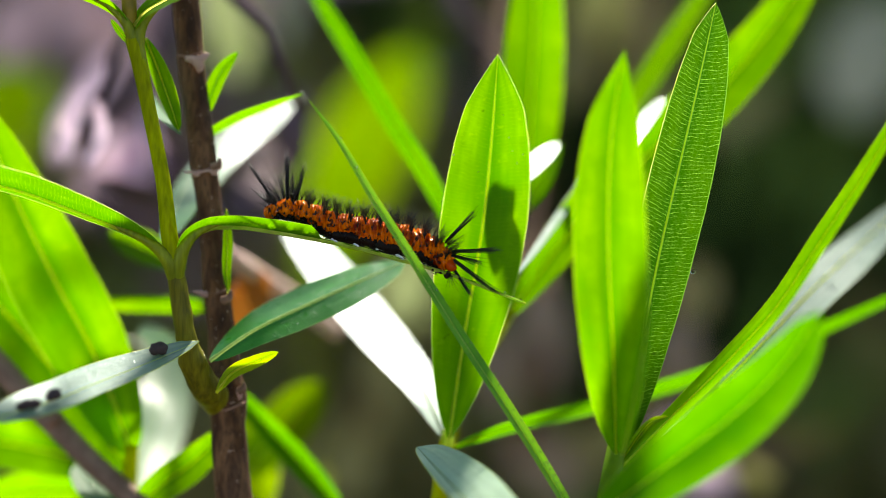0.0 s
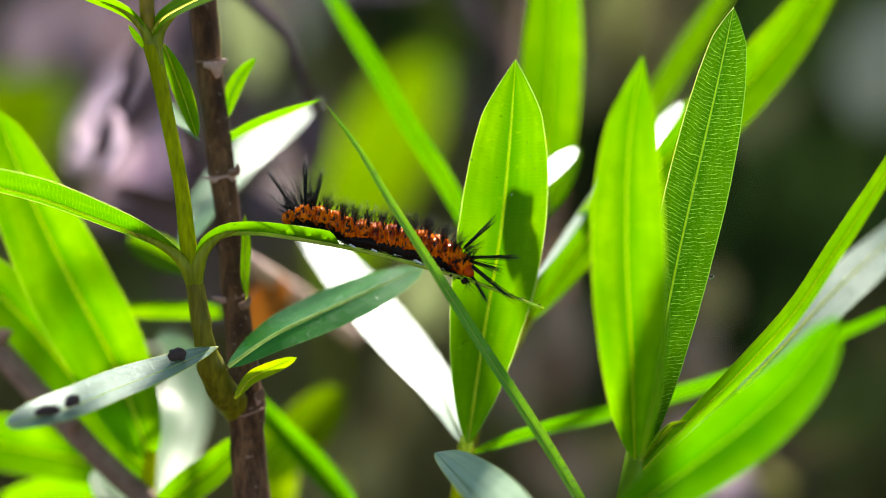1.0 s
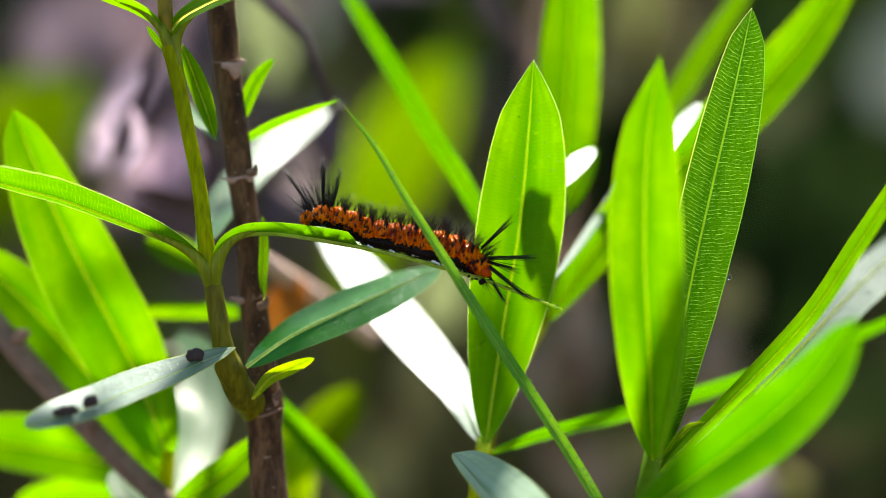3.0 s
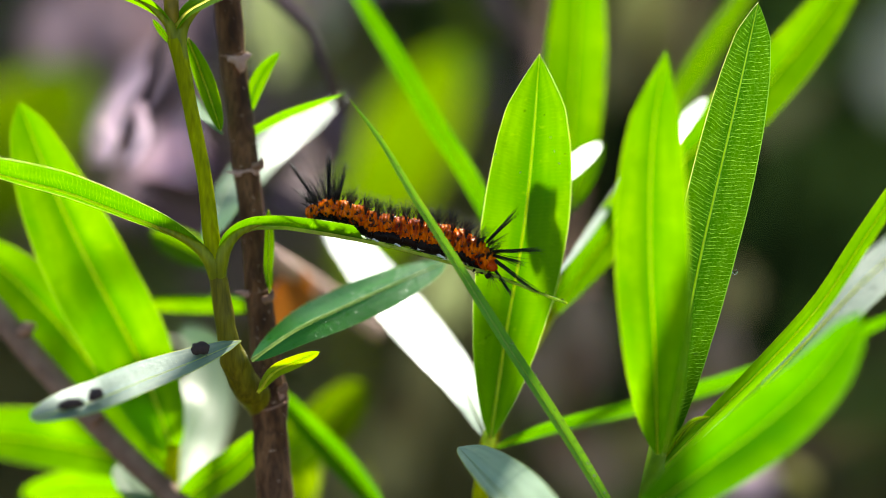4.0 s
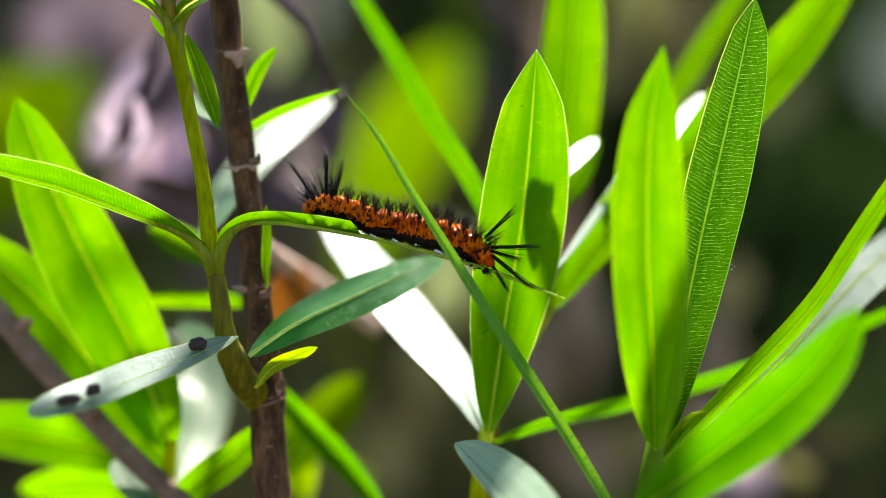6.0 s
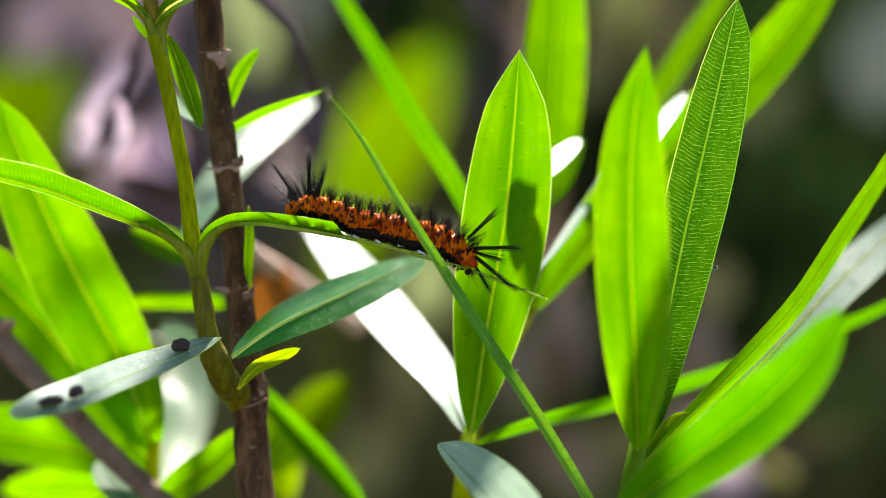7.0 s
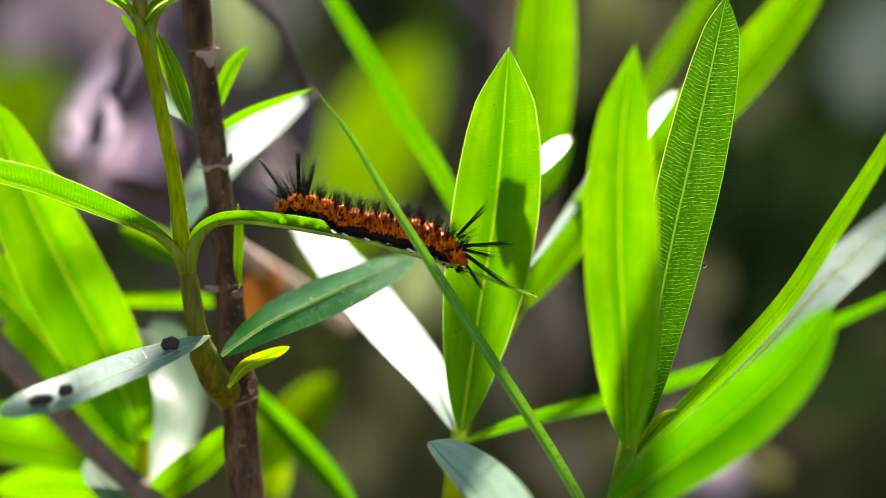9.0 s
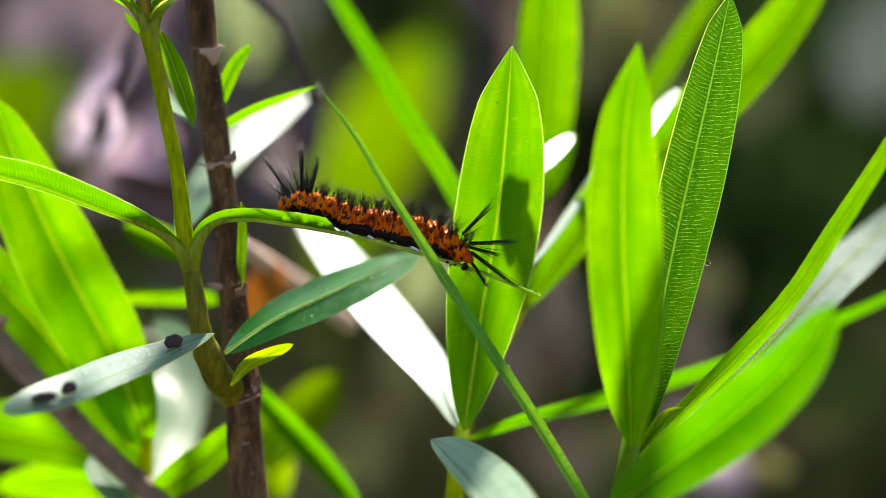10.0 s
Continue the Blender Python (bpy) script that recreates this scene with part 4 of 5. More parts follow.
stem(left, ((-82.4, 53.9, 665.7), (-75.2, 65.3, 661.5), (-66.2, 84.5, 655.5)), [0.35, 0.5, 0.7], PALE_STALK, "stalk", steps=12)
low = thing("oleander_shoot", (-25, 100, 0), "low oleander shoot with blurred bright leaves", "shrub", "oleander shoots")
stem(low, ((-25, 100, -20), (-22, 95, 300), (-19.5, 29.0, 595.9), (-18.0, 29.5, 622.6)), [3.2, 2.8, 2.0, 1.6], STEM, "stem", steps=50)
leaf(low, ((-16.1, 37.4, 625.7), (-26.4, 41.9, 637.3), (-34.6, 44.6, 645.4), (-44.2, 47.7, 655.2)), 3.3, 2.8, lean_left=2, lean_right=2, rib=0.4, mat=LEAF_DEEP, power=(0.4, 0.5))
leaf(low, ((-43.2, 70.8, 624.1), (-35.2, 82.5, 631.0), (-22.8, 95.2, 642.8)), 6.75, 6.75, lean_left=2, lean_right=2, rib=0.4, mat=LEAF_YELLOW)
leaf(low, ((-36.5, 76.0, 615.0), (-39.5, 81.6, 626.8), (-44.0, 87.3, 639.4)), 5.75, 5.75, lean_left=2, lean_right=2, rib=0.4, mat=LEAF_YELLOW)
leaf(low, ((-18.4, 43.8, 618.0), (-24.8, 181.1, 590.7), (-34.4, 360.0, 566.4), (-32.8, 378.3, 603.7), (-25.0, 394.0, 633.8), (-12.0, 404.8, 659.6), (2.6, 415.4, 684.8)), 16.5, 15.5, lean_left=2, lean_right=2, rib=0.4, stalk=0.79, mat=LEAF_YELLOW)
leaf(low, ((-200.1, 318.0, 609.1), (-170.3, 375.9, 640.9), (-155.7, 389.4, 656.0), (-132.5, 404.1, 677.4)), 25.00, 22.50, lean_left=2, lean_right=2, rib=0.4, mat=LEAF_YELLOW)

# ---- twigs and dead leaves behind ----
twig = thing("twig", (-75, 40, 0), "brown woody twig with a pale knot", "twig", "dry twigs")
stem(twig, ((-75, 40, -20), (40, 60, 450), (-47.8, 13.1, 618.4), (-63.9, 20.4, 633.7), (-74.6, 24.3, 642.2), (-84.0, 27.2, 651.1), (-98.7, 31.4, 666.1), (-108.0, 34.6, 676.4), (-120.2, 38.6, 690.4)), [4, 3.2, 2.8, 2.7, 2.7, 2.8, 2.9, 2.9, 2.7], TWIG, steps=90, sides=14, rough=0.1, knots=((0.625, 0.15, 0.015), (0.77, 0.2, 0.02)))
part("leaf_scar", tube(((-84.2, 23.0, 650.6), (-82.7, 22.5, 652.9), (-80.9, 23.6, 653.5)), [0.4, 1.5, 0.4], sides=9, steps=8), SCAR_DARK, twig)
part("leaf_scar", tube(((-101.6, 29.5, 671.4), (-99.4, 28.8, 672.9), (-97.6, 30.0, 673.6)), [0.6, 2.0, 0.6], sides=9, steps=8), SCAR_DARK, twig)


def dead_branch(points, radii, mat, label, leaves=()):
    """A dry branch that reaches out of the thicket, with withered leaves placed beside it to fit the blurred patches of
    the camera's view.
    """
    first = (points[0][0] * 1.6, 900, points[0][2] + 120)
    ob = thing("dead_branch", first, label, "branch", "dead branches")
    stem(ob, (first,) + points, [radii[0]] + list(radii), mat, steps=40, sides=10, rough=0.15)
    for k, (line, half, colour) in enumerate(leaves):
        part("dead_leaf", blade(line, half, half * 0.9, lean_left=3, lean_right=-2, wavy=1.5, seed=k), colour, ob)


dead_branch(((-70.1, 127.6, 746.0), (-73.0, 109.2, 732.1), (-77.1, 94.8, 722.5), (-80.7, 86.8, 713.7), (-83.2, 85.1, 706.1)), (1.7, 1.7, 1.9, 1.9, 1.2), PURPLE_DARK, "curled purple-brown twig with withered lilac leaves", (
    (((-76.7, 91.5, 725.9), (-85.0, 91.0, 714.4), (-88.1, 90.1, 700.8)), 3.4, LILAC),
    (((-78.3, 83.7, 718.5), (-77.6, 83.8, 709.2), (-81.8, 84.0, 701.0)), 2.2, LILAC),
    (((-76.1, 208.6, 695.2), (-81.7, 208.5, 685.1), (-83.9, 207.8, 672.5)), 5.5, LILAC),
    (((-85.8, 218.1, 715.7), (-79.1, 215.7, 704.2), (-76.5, 212.7, 690.3)), 5.5, DEAD),
    (((-94.9, 209.6, 676.4), (-89.0, 207.9, 668.2), (-78.9, 206.5, 661.7)), 6.6, DEAD),
    (((-79.7, 91.3, 696.7), (-70.6, 92.6, 693.1), (-58.5, 93.6, 688.1)), 2.2, PURPLE_DARK),
    (((-78.2, 218.4, 669.6), (-72.8, 216.7, 661.3), (-84.9, 215.0, 653.8)), 5.5, PURPLE_DARK),
    (((-94.4, 190.2, 671.7), (-80.5, 189.2, 666.9), (-64.9, 188.7, 664.5)), 7.2, PURPLE_DARK)))
dead_branch(((-61.1, 276.5, 750.3), (-70.6, 236.4, 730.1), (-77.0, 218.6, 708.6), (-87.0, 210.0, 697.3), (-96.2, 205.3, 684.6)), (3, 3.4, 4.2, 4.5, 4), PURPLE_DARK, "dark purple dry branch with withered lilac leaves, out of focus", (
    (((-88.7, 229.4, 711.3), (-95.2, 224.9, 700.0), (-104.4, 218.3, 688.2)), 4.5, LILAC),
    (((-96.3, 196.7, 701.9), (-98.7, 192.8, 693.4), (-102.0, 190.6, 683.0)), 5, LILAC),
    (((-94.8, 207.6, 685.9), (-86.7, 209.0, 683.1), (-76.2, 211.2, 674.1)), 9, LILAC),
    (((-95.8, 215.6, 680.2), (-91.6, 213.8, 671.9), (-89.9, 211.0, 658.8)), 11, DEAD),
    (((-75.1, 199.4, 676.4), (-81.2, 193.0, 670.1), (-94.4, 192.0, 665.2)), 5, PURPLE_DARK),
    (((-76.4, 216.7, 690.2), (-73.0, 213.6, 675.4), (-75.5, 210.1, 659.0)), 8, PURPLE_DARK)))
dead_branch(((-107.7, 398.2, 745.5), (-121.9, 392.7, 719.9), (-134.0, 387.7, 696.2), (-140.0, 384.3, 680.4)), (4, 4, 4, 3), PURPLE_DARK, "grey dry branch with broad withered leaves, out of focus", (
    (((-121.7, 341.3, 718.0), (-117.1, 340.5, 704.6), (-114.8, 339.4, 690.3)), 7, DEAD),
    (((-115.8, 351.3, 716.9), (-110.8, 350.4, 703.4), (-107.0, 349.8, 690.7)), 10, DEAD),
    (((-127.9, 391.9, 715.9), (-134.0, 388.5, 700.1), (-144.1, 385.6, 686.3)), 11, DEAD),
    (((-130.5, 350.3, 712.9), (-136.4, 347.9, 701.5), (-140.2, 345.1, 688.2)), 11, DEAD),
    (((-109.8, 392.7, 719.9), (-114.8, 388.5, 700.1), (-123.9, 384.3, 680.4)), 11, PURPLE_DARK),
    (((-92.5, 401.9, 714.8), (-98.6, 397.6, 694.9), (-108.8, 393.8, 676.9)), 10, DEAD)))
dead_branch(((-54.1, 93.3, 752.8), (-43.4, 79.1, 743.9), (-34.1, 73.4, 736.3), (-28.2, 71.8, 728.7), (-27.4, 71.5, 717.8)), (1.7, 1.7, 1.6, 1.5, 1.2), PURPLE_DARK, "thin dark branch out of focus", (
    (((-44.5, 324.4, 724.0), (-41.9, 321.7, 711.1), (-43.7, 318.9, 698.2)), 5, GREY_DULL),
    (((-65.7, 311.6, 723.1), (-61.1, 308.5, 708.6), (-56.4, 304.7, 690.5)), 9, PALE_OLIVE),
    (((-37.1, 204.9, 702.3), (-34.1, 192.7, 692.6), (-35.0, 189.6, 678.2)), 6, PURPLE_DARK),
    (((-39.2, 160.5, 685.4), (-43.3, 149.7, 682.6), (-48.4, 143.1, 676.0)), 8, PURPLE_DARK),
    (((-44.7, 162.8, 696.1), (-40.2, 151.8, 692.5), (-34.3, 141.4, 692.0)), 4.5, PINK_BARK)))
dead_branch(((5.4, 223.5, 738.8), (10.5, 210.9, 727.8), (16.6, 209.2, 720.2), (24.4, 207.4, 711.6)), (3, 3, 3, 2), PURPLE_DARK, "thin dark branch out of focus")
dead_branch(((104.1, 436.6, 734.0), (85.6, 412.3, 715.7), (75.3, 406.7, 689.5), (65.0, 402.4, 669.4)), (3, 3, 3, 2), BARK, "dry branch with dull withered leaves, out of focus", (
    (((81.5, 412.7, 717.7), (71.2, 408.8, 699.6), (65.0, 405.0, 681.5)), 14, OLIVE),
    (((75.9, 386.0, 688.3), (81.9, 384.3, 680.4), (90.0, 381.8, 668.6)), 10, DRY),
    (((56.2, 399.3, 702.8), (59.3, 395.5, 684.9), (56.2, 391.7, 667.0)), 9, DRY),
    (((183.1, 449.6, 698.7), (171.3, 445.3, 678.8), (168.1, 440.0, 653.7)), 17, GREY_DULL),
    (((148.3, 502.7, 660.4), (134.7, 500.4, 649.3), (114.4, 498.0, 638.3)), 7, DRY)))
dead_branch(((89.2, 348.9, 609.9), (89.3, 305.2, 596.6), (82.7, 292.0, 582.5), (74.3, 289.2, 569.7)), (2, 2, 2, 2), BARK, "brown dry branch with withered leaves, out of focus", (
    (((93.9, 292.3, 632.4), (93.0, 290.4, 623.3), (90.2, 287.7, 610.6)), 8, DRY),
    (((84.6, 283.8, 592.4), (75.4, 283.4, 590.6), (62.4, 284.2, 594.2)), 7, DRY),
    (((73.5, 280.0, 574.3), (60.5, 279.6, 572.4), (45.7, 278.4, 567.0)), 9, DRY),
    (((82.8, 281.1, 579.7), (92.9, 268.1, 566.3), (103.9, 266.1, 557.3)), 9, LILAC),
    (((85.6, 293.1, 588.0), (118.0, 279.6, 572.4), (144.0, 280.7, 577.9)), 4, DRY),
    (((85.6, 292.3, 584.3), (110.6, 279.6, 572.4), (127.3, 277.7, 563.4)), 4, PURPLE_DARK)))
dead_branch(((40.0, 322.9, 630.3), (41.2, 259.3, 620.1), (38.8, 239.5, 599.4), (35.1, 230.9, 583.6)), (3, 3, 3, 2), BARK, "grey-brown dry branch low in the shade, out of focus", (
    (((43.4, 253.8, 632.4), (40.8, 250.4, 616.7), (44.4, 246.7, 599.3)), 9, LITTER),
    (((26.4, 233.9, 588.1), (38.7, 232.7, 582.1), (51.1, 230.3, 571.0)), 10, LITTER),
    (((28.4, 250.3, 616.7), (26.6, 247.7, 604.5), (29.3, 245.1, 592.3)), 8, LITTER),
    (((101.2, 232.6, 580.6), (106.5, 232.0, 578.0), (112.7, 231.3, 574.6)), 2.5, OLIVE),
    (((87.1, 251.7, 622.1), (83.6, 249.4, 611.6), (88.9, 247.2, 601.2)), 8, LITTER)))
dead_branch(((24.3, 411.3, 614.9), (3.1, 329.4, 614.3), (-10.2, 305.9, 600.3), (-15.8, 290.8, 577.0)), (3, 3, 3, 2), BARK, "olive dry branch with withered leaves, out of focus", (
    (((4.9, 313.4, 635.5), (-1.7, 309.9, 618.8), (-7.4, 306.3, 602.1)), 8, PALE_OLIVE),
    (((-4.5, 298.6, 613.7), (-9.2, 294.7, 595.4), (-8.3, 290.0, 573.3)), 9, DRY),
    (((-15.9, 302.8, 585.4), (-17.8, 298.9, 566.9), (-23.5, 294.9, 548.3)), 9, DRY),
    (((41.4, 319.6, 616.6), (43.3, 315.7, 597.8), (37.6, 311.7, 579.1)), 7, DRY)))

# ---- the caterpillar ----
def hair(bm, root, tip, thick, bend):
    """One tapered, slightly bent hair."""
    way = (tip - root).normalized()
    a = way.orthogonal().normalized()
    b = way.cross(a)
    last = None
    for k, w in ((0, 1.0), (0.4, 0.85), (0.75, 0.6)):
        at = root.lerp(tip, k) + bend * (k * k)
        ring = [bm.verts.new(at + (a * math.cos(q) + b * math.sin(q)) * thick * w) for q in (0, 2.09, 4.19)]
        if last:
            for j in range(3):
                bm.faces.new((last[j], last[(j + 1) % 3], ring[(j + 1) % 3], ring[j]))
        last = ring
    end = bm.verts.new(tip + bend)
    for j in range(3):
        bm.faces.new((last[j], last[(j + 1) % 3], end))


def tuft(root, way, length, count, spread, thick=0.07, seed=0, base=0.35):
    """A tuft of stiff hairs on a small black wart."""
    rnd = random.Random(seed)
    bm = bmesh.new()
    bmesh.ops.create_icosphere(bm, subdivisions=1, radius=base * MM, matrix=Matrix.Translation(root))
    for _ in range(count):
        d = (way + Vector((rnd.gauss(0, spread), rnd.gauss(0, spread), rnd.gauss(0, spread)))).normalized()
        l = length * rnd.uniform(0.55, 1.05)
        bend = Vector((rnd.gauss(0, 0.05), rnd.gauss(0, 0.05), rnd.gauss(-0.02, 0.05))) * l * MM
        hair(bm, root + d * 0.1 * MM, root + d * l * MM, thick * MM, bend)
    return bm


def pencil(root, tip, count, thick=0.11, fan=0.5, seed=0):
    """A long hair pencil: hairs bundled at the root, feathered towards the tip (mm)."""
    rnd = random.Random(seed)
    root, tip = Vector(root) * MM, Vector(tip) * MM
    bm = bmesh.new()
    long = (tip - root).length
    for _ in range(count):
        off = Vector((rnd.gauss(0, 1), rnd.gauss(0, 1), rnd.gauss(0, 1))) * MM
        reach = rnd.uniform(0.55, 0.9) if rnd.random() < 0.3 else rnd.uniform(0.88, 1.04)
        hair(bm, root + off * 0.16, root.lerp(tip, reach * 1.06) + off * fan * 0.25, thick * MM, off * (fan * reach ** 2 + 0.1))
    return bm


caterpillar = thing("caterpillar", (-11.8, 2.9, 699.0), "orange caterpillar with black hair tufts feeding on a leaf", "caterpillar")
LINE = metres(((-31.5, 5.2, 705.4), (-29.4, 5.4, 706.3), (-26.3, 5.4, 706.2), (-22.5, 5.2, 705.2), (-18.1, 4.8, 703.2), (-13.1, 4.5, 702.1), (-8.1, 4.4, 701.3), (-3.0, 4.1, 700.3), (2.0, 3.8, 698.8), (6.0, 2.4, 696.8), (8.3, 0.9, 694.6)))
THICK = [1.4, 2.2, 2.6, 2.8, 3.1, 3.2, 3.3, 3.4, 3.4, 3.0, 2.3]
SEGMENTS = 13
for i in range(SEGMENTS):
    s = (i + 0.35) / (SEGMENTS - 0.1)
    at, way, s = curve_at(LINE, s)
    r = value_at(THICK, s) * MM
    up = (Vector((0, 0, 1)) - way * way.z).normalized()
    body = part("body_segment", ellipsoid(at, way, up, 2.4 * MM, r, r * 0.98, lumps=0.10, seed=i, rings=26, sides=48, creases=0.045), ORANGE, caterpillar)
    # shade is painted on the lower flank, near-black with an uneven border
    body.data.materials.append(LIMB_AND_SHADE)
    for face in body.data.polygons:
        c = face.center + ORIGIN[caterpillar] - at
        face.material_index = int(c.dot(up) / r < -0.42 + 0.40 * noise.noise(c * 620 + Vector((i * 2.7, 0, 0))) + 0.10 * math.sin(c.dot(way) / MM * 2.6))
    near = way.cross(up).normalized()
    if near.dot(FACE) < 0:
        near = -near
    for k, (angle, length, count, slide, rise) in enumerate(((84, 2.8, 8, 1.2, 0.25), (100, 3.0, 8, -1.3, 0.25), (92, 4.6, 20, -0.3, 0.25), (66, 4.2, 18, 0.5, 0.5), (44, 3.4, 22, 0.9, 1.5), (116, 4.6, 12, 0.4, 0.25), (24, 2.0, 12, -0.7, 0.9), (6, 1.7, 12, 0.8, 0.5), (-14, 1.5, 14, -0.8, 0.25), (-26, 1.5, 14, 0.4, 0.25), (-45, 1.6, 16, 0.5, 0.25), (-45, 1.6, 16, -0.6, 0.25), (-66, 1.7, 16, 0, 0.25), (-66, 1.7, 16, 1.0, 0.25))):
        a = radians(angle)
        out = near * math.cos(a) + up * math.sin(a)
        root = at + out * r * 0.96 + way * slide * MM
        lay = (out + way * (0.1 - 0.35 * max(rise - 0.25, 0)) + up * rise).normalized()
        part("hair_tuft", tuft(root, lay, length, round(count * 1.2), 0.34 if rise < 1 else 0.2, thick=0.048, base=0.27, seed=i * 9 + k), HAIR, body)
# a near-black tube stands for the shade under the body
BELLY_SHADE = tube(((-31.3, 5.1, 704.8), (-26.3, 5.1, 704.6), (-21.9, 4.3, 703.2), (-16.8, 3.3, 701.1), (-10.6, 3.0, 699.9), (-4.3, 2.8, 698.6), (2.0, 2.3, 696.6), (6.8, 0.8, 694.2)), [0.75, 1.15, 1.45, 1.65, 1.75, 1.75, 1.65, 1.1], sides=22, steps=90, rough=0.4)
part("belly_shade", BELLY_SHADE, LIMB_AND_SHADE, caterpillar, "underside with its shade painted near-black")
# pale feet along the midrib
for points in (((-17.8, 1.7, 700.2), (-17.0, -0.1, 700.4), (-16.2, -0.5, 700.1)), ((-12.9, 1.5, 699.2), (-12.1, -0.3, 699.4), (-11.4, -0.7, 699.1)), ((-7.8, 1.3, 698.2), (-7.0, -0.5, 698.4), (-6.1, -0.9, 698.2)), ((-3.4, 1.0, 697.0), (-2.5, -0.8, 697.0), (-1.5, -1.3, 696.3))):
    part("proleg", tube(points, [0.1, 0.32, 0.16, 0.30, 0.08], sides=10, steps=18, rough=1.6), FOAM, caterpillar, "whitish clasping foot")
for points in (((3.9, 1.0, 695.0), (4.3, -0.7, 694.3), (5.0, -1.9, 694.1)), ((5.5, 0.8, 694.3), (5.9, -0.8, 693.7), (6.7, -2.0, 693.4))):
    part("leg", tube(points, [0.6, 0.45, 0.2], sides=8, steps=8), LIMB_AND_SHADE, caterpillar)
for k, (root, tip, count, fan) in enumerate((((-30.0, 4.7, 707.5), (-36.4, 5.7, 717.1), 12, 0.16), ((-27.4, 4.8, 708.3), (-27.6, 6.1, 719.1), 18, 0.22), ((-25.7, 6.8, 707.7), (-23.7, 9.6, 716.4), 12, 0.4), ((-28.9, 6.7, 707.5), (-32.8, 10.9, 712.7), 7, 1.1), ((-30.7, 6.5, 706.5), (-35.4, 11.2, 709.4), 6, 1.0), ((-26.3, 5.8, 708.2), (-25.7, 8.1, 713.9), 16, 1.2), ((-29.7, 5.6, 707.2), (-34.3, 9.1, 713.9), 7, 1.4), ((-28.2, 6.8, 707.7), (-30.2, 10.6, 716.0), 7, 1.3))):
    part("hair_pencil", pencil(root, tip, count * 3, thick=0.05, fan=fan, seed=40 + k), HAIR, caterpillar)
NECK = Vector((6.5, 2.5, 697.3)) * MM
at, way = Vector((8.4, -0.1, 694.8)) * MM, (Vector((8.4, -1.5, 692.8)) - Vector((7.4, 1.5, 697.3))).normalized()
head = part("head", ellipsoid(at, way, way.orthogonal().normalized(), 1.6 * MM, 1.15 * MM, 1.1 * MM, lumps=0.30, seed=5, creases=0.05), HEAD, caterpillar, "shiny reddish head", pivot=NECK)
part("mandible", ellipsoid(Vector((7.5, -1.5, 692.9)) * MM, way, way.orthogonal().normalized(), 0.8 * MM, 0.9 * MM, 0.6 * MM, rings=8, sides=10), LIMB_AND_SHADE, head)
for k, (root, tip, count, fan) in enumerate((((7.6, 1.9, 699.5), (14.7, -0.6, 706.8), 16, 0.35), ((9.0, 0.5, 697.7), (19.6, -4.4, 698.6), 18, 0.3), ((9.0, 0.4, 697.0), (15.9, -5.0, 695.6), 14, 0.4), ((9.2, -0.9, 696.0), (18.6, -6.4, 689.0), 18, 0.28), ((8.8, -0.2, 694.0), (12.9, -5.6, 688.2), 14, 0.35), ((8.0, 1.8, 699.0), (11.0, -1.7, 701.5), 8, 0.9), ((8.0, -1.4, 693.4), (8.2, -3.9, 691.4), 8, 0.9))):
    part("hair_pencil", pencil(root, tip, count * 2, thick=0.075, fan=fan, seed=60 + k), HAIR, head)


# ---- droppings and dew ----
def pellet(centre, along, long, wide, seed):
    c = Vector(centre) * MM
    way = (Vector(along) * MM - c).normalized()
    bm = ellipsoid(c, way, way.orthogonal().normalized(), long * MM, wide * MM, wide * MM, lumps=0.28, seed=seed)
    tagged(part("dropping", bm, FRASS, None, pivot=c), "dark ribbed caterpillar dropping lying on a leaf", "dropping", "droppings")


pellet((-55.5, -8.9, 677.9), (-52.7, -7.8, 677.8), 2.05, 1.45, 1)
pellet((-76.1, -28.0, 672.5), (-74.3, -26.8, 673.2), 1.75, 1.25, 2)
pellet((-81.0, -31.8, 671.5), (-78.6, -30.8, 671.6), 2.6, 1.15, 3)


def drop(centre, radius):
    bm = bmesh.new()
    bmesh.ops.create_icosphere(bm, subdivisions=2, radius=radius * MM, matrix=Matrix.Diagonal((1, 0.4, 1, 1)))
    c = Vector(centre) * MM
    bmesh.ops.translate(bm, verts=bm.verts, vec=c)
    tagged(part("dewdrop", bm, WATER, None, pivot=c), "clear water drop clinging to a leaf", "water drop", "dewdrops")


drop((62.5, -1.3, 693.8), 0.65)
drop((35.9, -28.7, 685.1), 0.6)
drop((53.9, -4.3, 675.7), 0.35)
drop((96.2, 32.9, 685.0), 0.45)
drop((98.2, 30.0, 683.0), 0.5)
drop((92.6, 21.9, 678.8), 0.4)
drop((101.4, 39.4, 687.7), 0.4)
drop((83.0, -48.0, 691.4), 0.5)
drop((81.4, -47.3, 690.6), 0.4)
drop((-70.4, -12.4, 673.0), 0.3)
drop((-67.5, -9.8, 674.3), 0.25)
drop((-74.4, -14.9, 671.8), 0.3)
drop((-53.9, -9.2, 676.1), 0.25)
drop((-52.1, -8.5, 676.5), 0.2)
drop((47.0, -29.6, 675.7), 0.4)
drop((-12.7, 0.2, 699.1), 0.18)
drop((-7.4, -0.0, 698.1), 0.2)
drop((-1.4, -0.4, 696.4), 0.16)
drop((3.1, -0.6, 695.3), 0.22)
drop((7.1, -0.9, 694.1), 0.18)
drop((10.4, -1.1, 692.8), 0.24)
drop((13.0, -1.3, 692.0), 0.2)
drop((15.8, -1.5, 690.9), 0.26)
drop((18.4, -1.7, 689.9), 0.2)
drop((20.8, -1.9, 689.1), 0.28)
drop((22.8, -2.1, 688.2), 0.22)
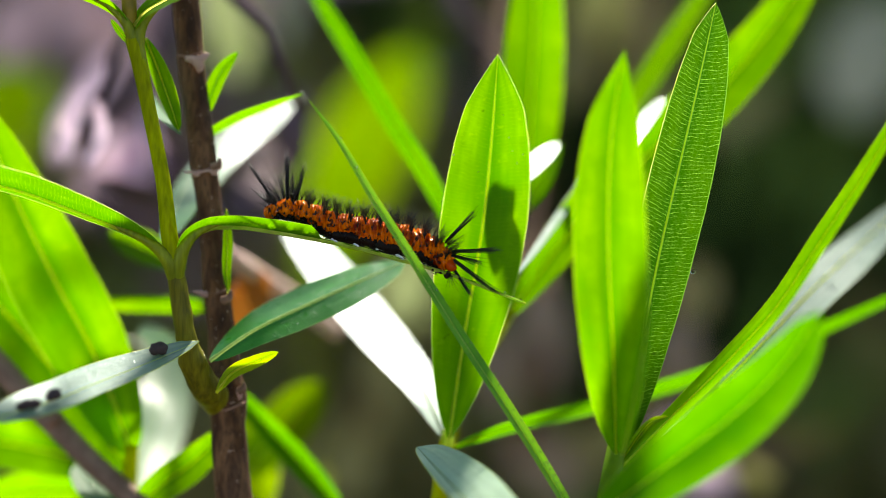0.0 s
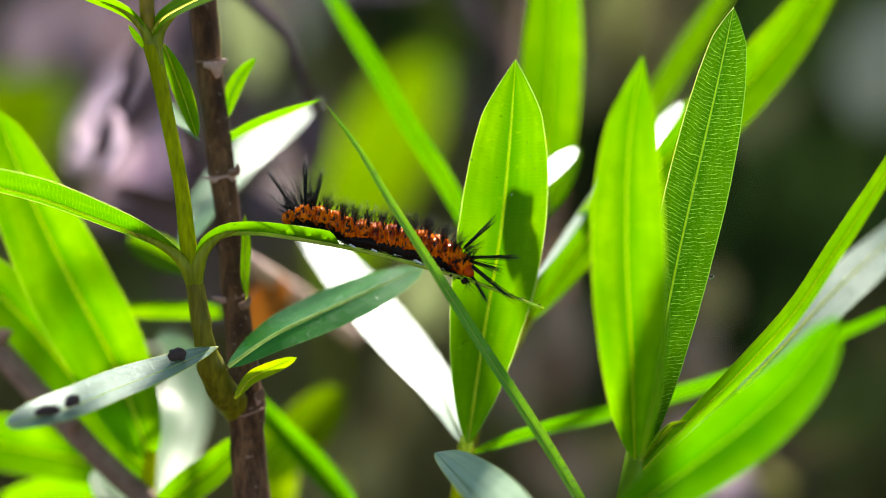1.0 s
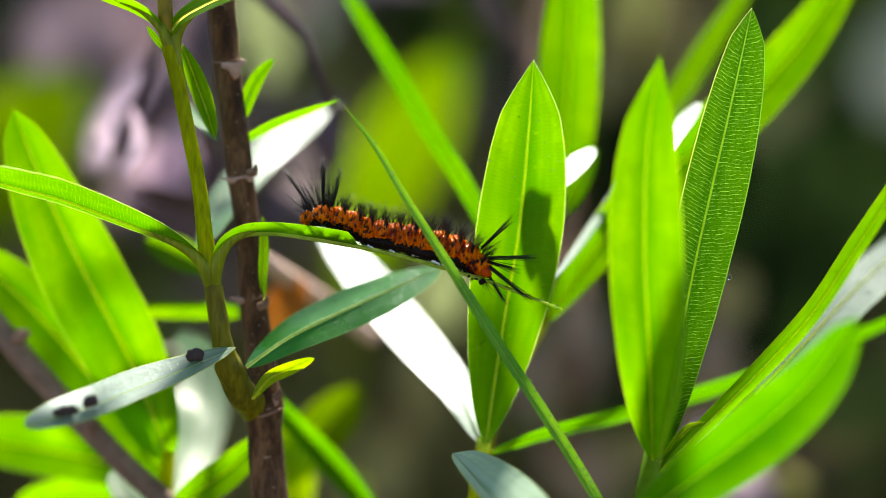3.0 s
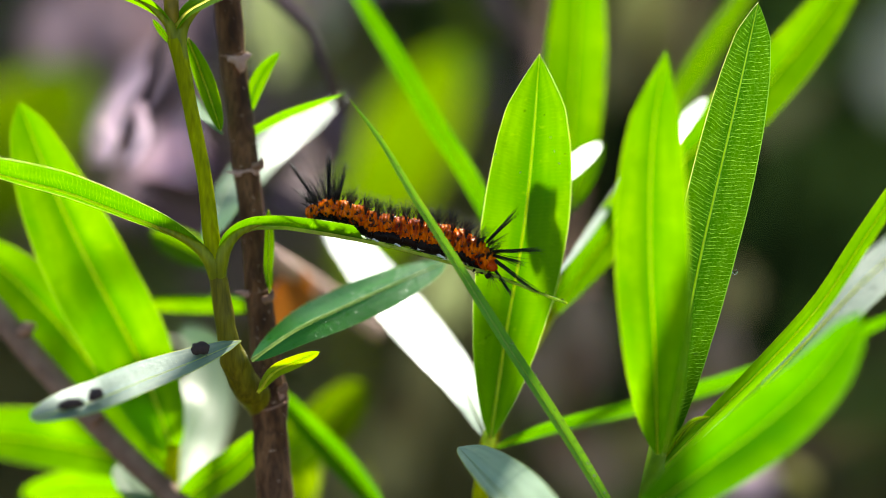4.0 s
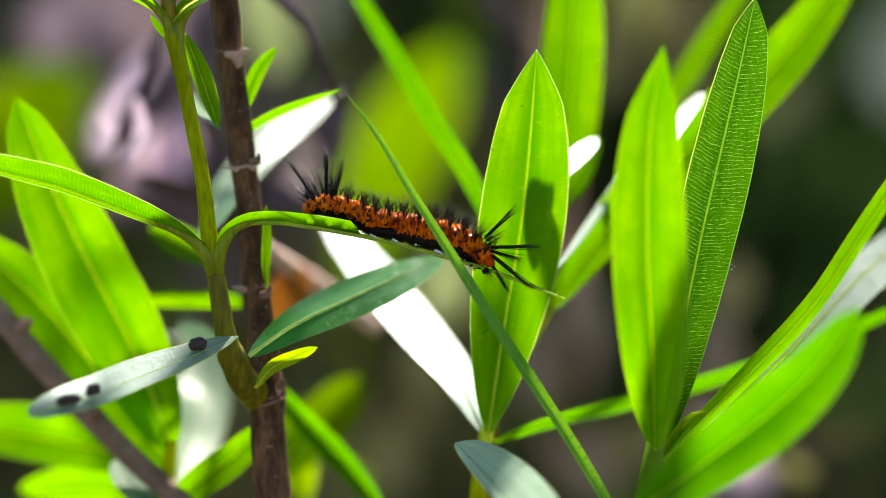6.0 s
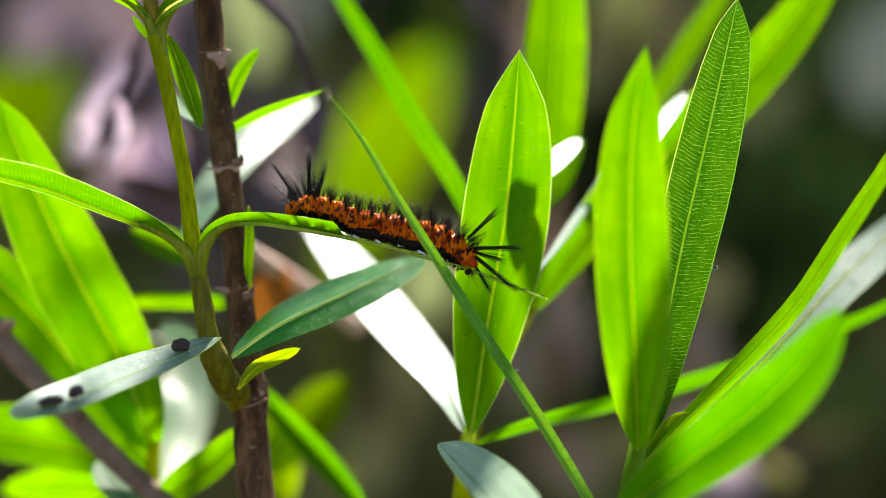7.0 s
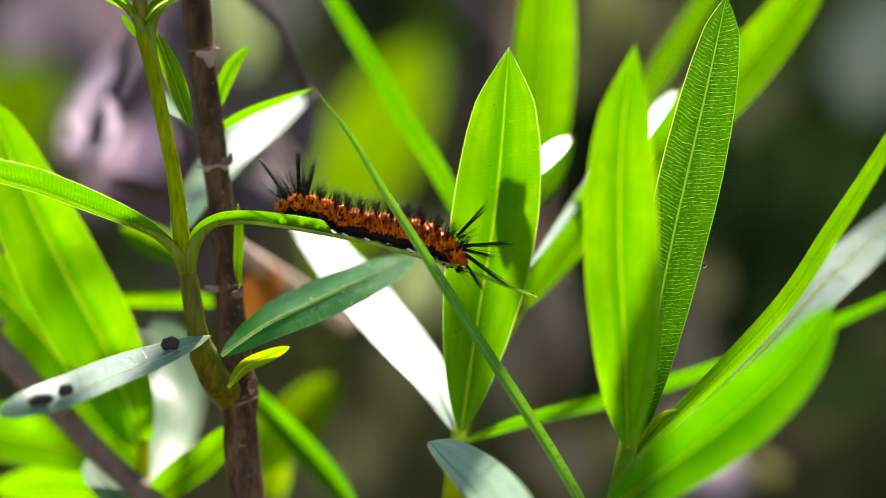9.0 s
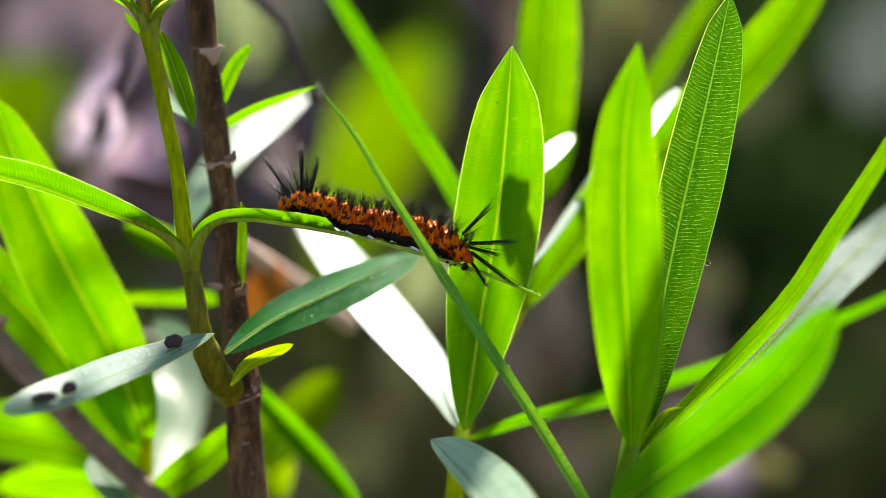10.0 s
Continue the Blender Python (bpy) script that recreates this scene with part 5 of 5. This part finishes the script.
drop((24.4, -2.2, 687.5), 0.3)
drop((-11.8, -5.7, 717.9), 0.38)
drop((-15.5, -4.3, 724.3), 0.2)
drop((-7.3, -7.1, 711.4), 0.2)
drop((0.2, -9.5, 700.0), 0.22)
drop((5.6, -11.3, 691.8), 0.25)
drop((12.9, -13.7, 680.5), 0.25)
drop((18.3, -15.1, 673.9), 0.32)
drop((19.2, -15.6, 671.6), 0.24)
drop((22.4, -16.7, 666.2), 0.26)
drop((24.1, -17.2, 664.0), 0.2)
drop((26.1, -17.6, 662.3), 0.3)
drop((26.7, -18.1, 659.6), 0.28)
drop((28.3, -18.6, 657.3), 0.26)
drop((29.7, -19.1, 654.9), 0.42)
drop((30.4, -19.4, 653.6), 0.28)
drop((31.2, -19.7, 652.3), 0.36)
drop((32.0, -20.1, 650.7), 0.24)
drop((33.3, -20.5, 648.6), 0.32)
drop((21.8, 10.1, 721.9), 0.24)
drop((22.6, 9.5, 718.9), 0.2)
drop((20.4, 10.7, 726.9), 0.2)
drop((23.7, 8.9, 716.2), 0.26)
drop((25.0, 9.3, 718.2), 0.2)
drop((18.5, 8.6, 710.3), 0.18)
drop((15.1, 9.9, 714.0), 0.2)
drop((9.4, 8.3, 718.3), 0.3)
drop((37.6, 71.4, 730.6), 0.5)
drop((37.0, 70.9, 728.2), 0.4)
drop((84.4, 7.5, 689.9), 0.35)
drop((81.5, 5.7, 686.2), 0.3)
drop((87.4, 9.2, 692.9), 0.3)


# ---- what moves ----
def motions():
    """The head rises and dips along the midrib as it feeds: seconds, degrees up, millimetres forward."""
    nods = ((0, 3.1, 0.2), (0.3, 3.0, 0.2), (0.6, 1.8, 0.35), (0.9, 0.6, 0.2), (1.2, 1.6, 0.2), (1.5, 0.8, 0.2), (1.8, 1.2, 0.1), (2.1, 0.2, 0))
    nods += ((2.4, 0, 0), (2.7, 0.4, 0), (3.2, 2.0, 0.1), (3.8, 2.4, 0.1), (4.1, 3.2, 0.1), (4.4, 1.5, 0.15), (4.7, 2.2, 0.1), (5.0, 1.3, 0))
    nods += ((5.2, 1.8, 0), (5.8, 1.0, 0.1), (6.3, 2.2, 0.35), (6.6, 2.4, 0.3), (6.8, 1.0, 0.2), (7.0, 1.3, 0.2), (7.3, 0.6, 0), (7.5, 1.3, 0), (7.8, 0.9, 0.1))
    nods += ((8.0, 2.0, 0.2), (8.3, 0.7, 0), (8.5, 0.6, 0), (8.8, 1.8, 0.1), (9.0, 3.5, 0.2), (9.3, 3.0, 0.4), (9.5, 2.2, 0.6), (9.8, 2.6, 0.6), (10.0, 3.2, 0.75))
    at = NECK - ORIGIN[caterpillar]
    walk(head, [(t, Matrix.Translation(at + Vector((go * MM, 0, 0))) @ Matrix.Rotation(radians(up), 4, FACE)) for t, up, go in nods])


motions()
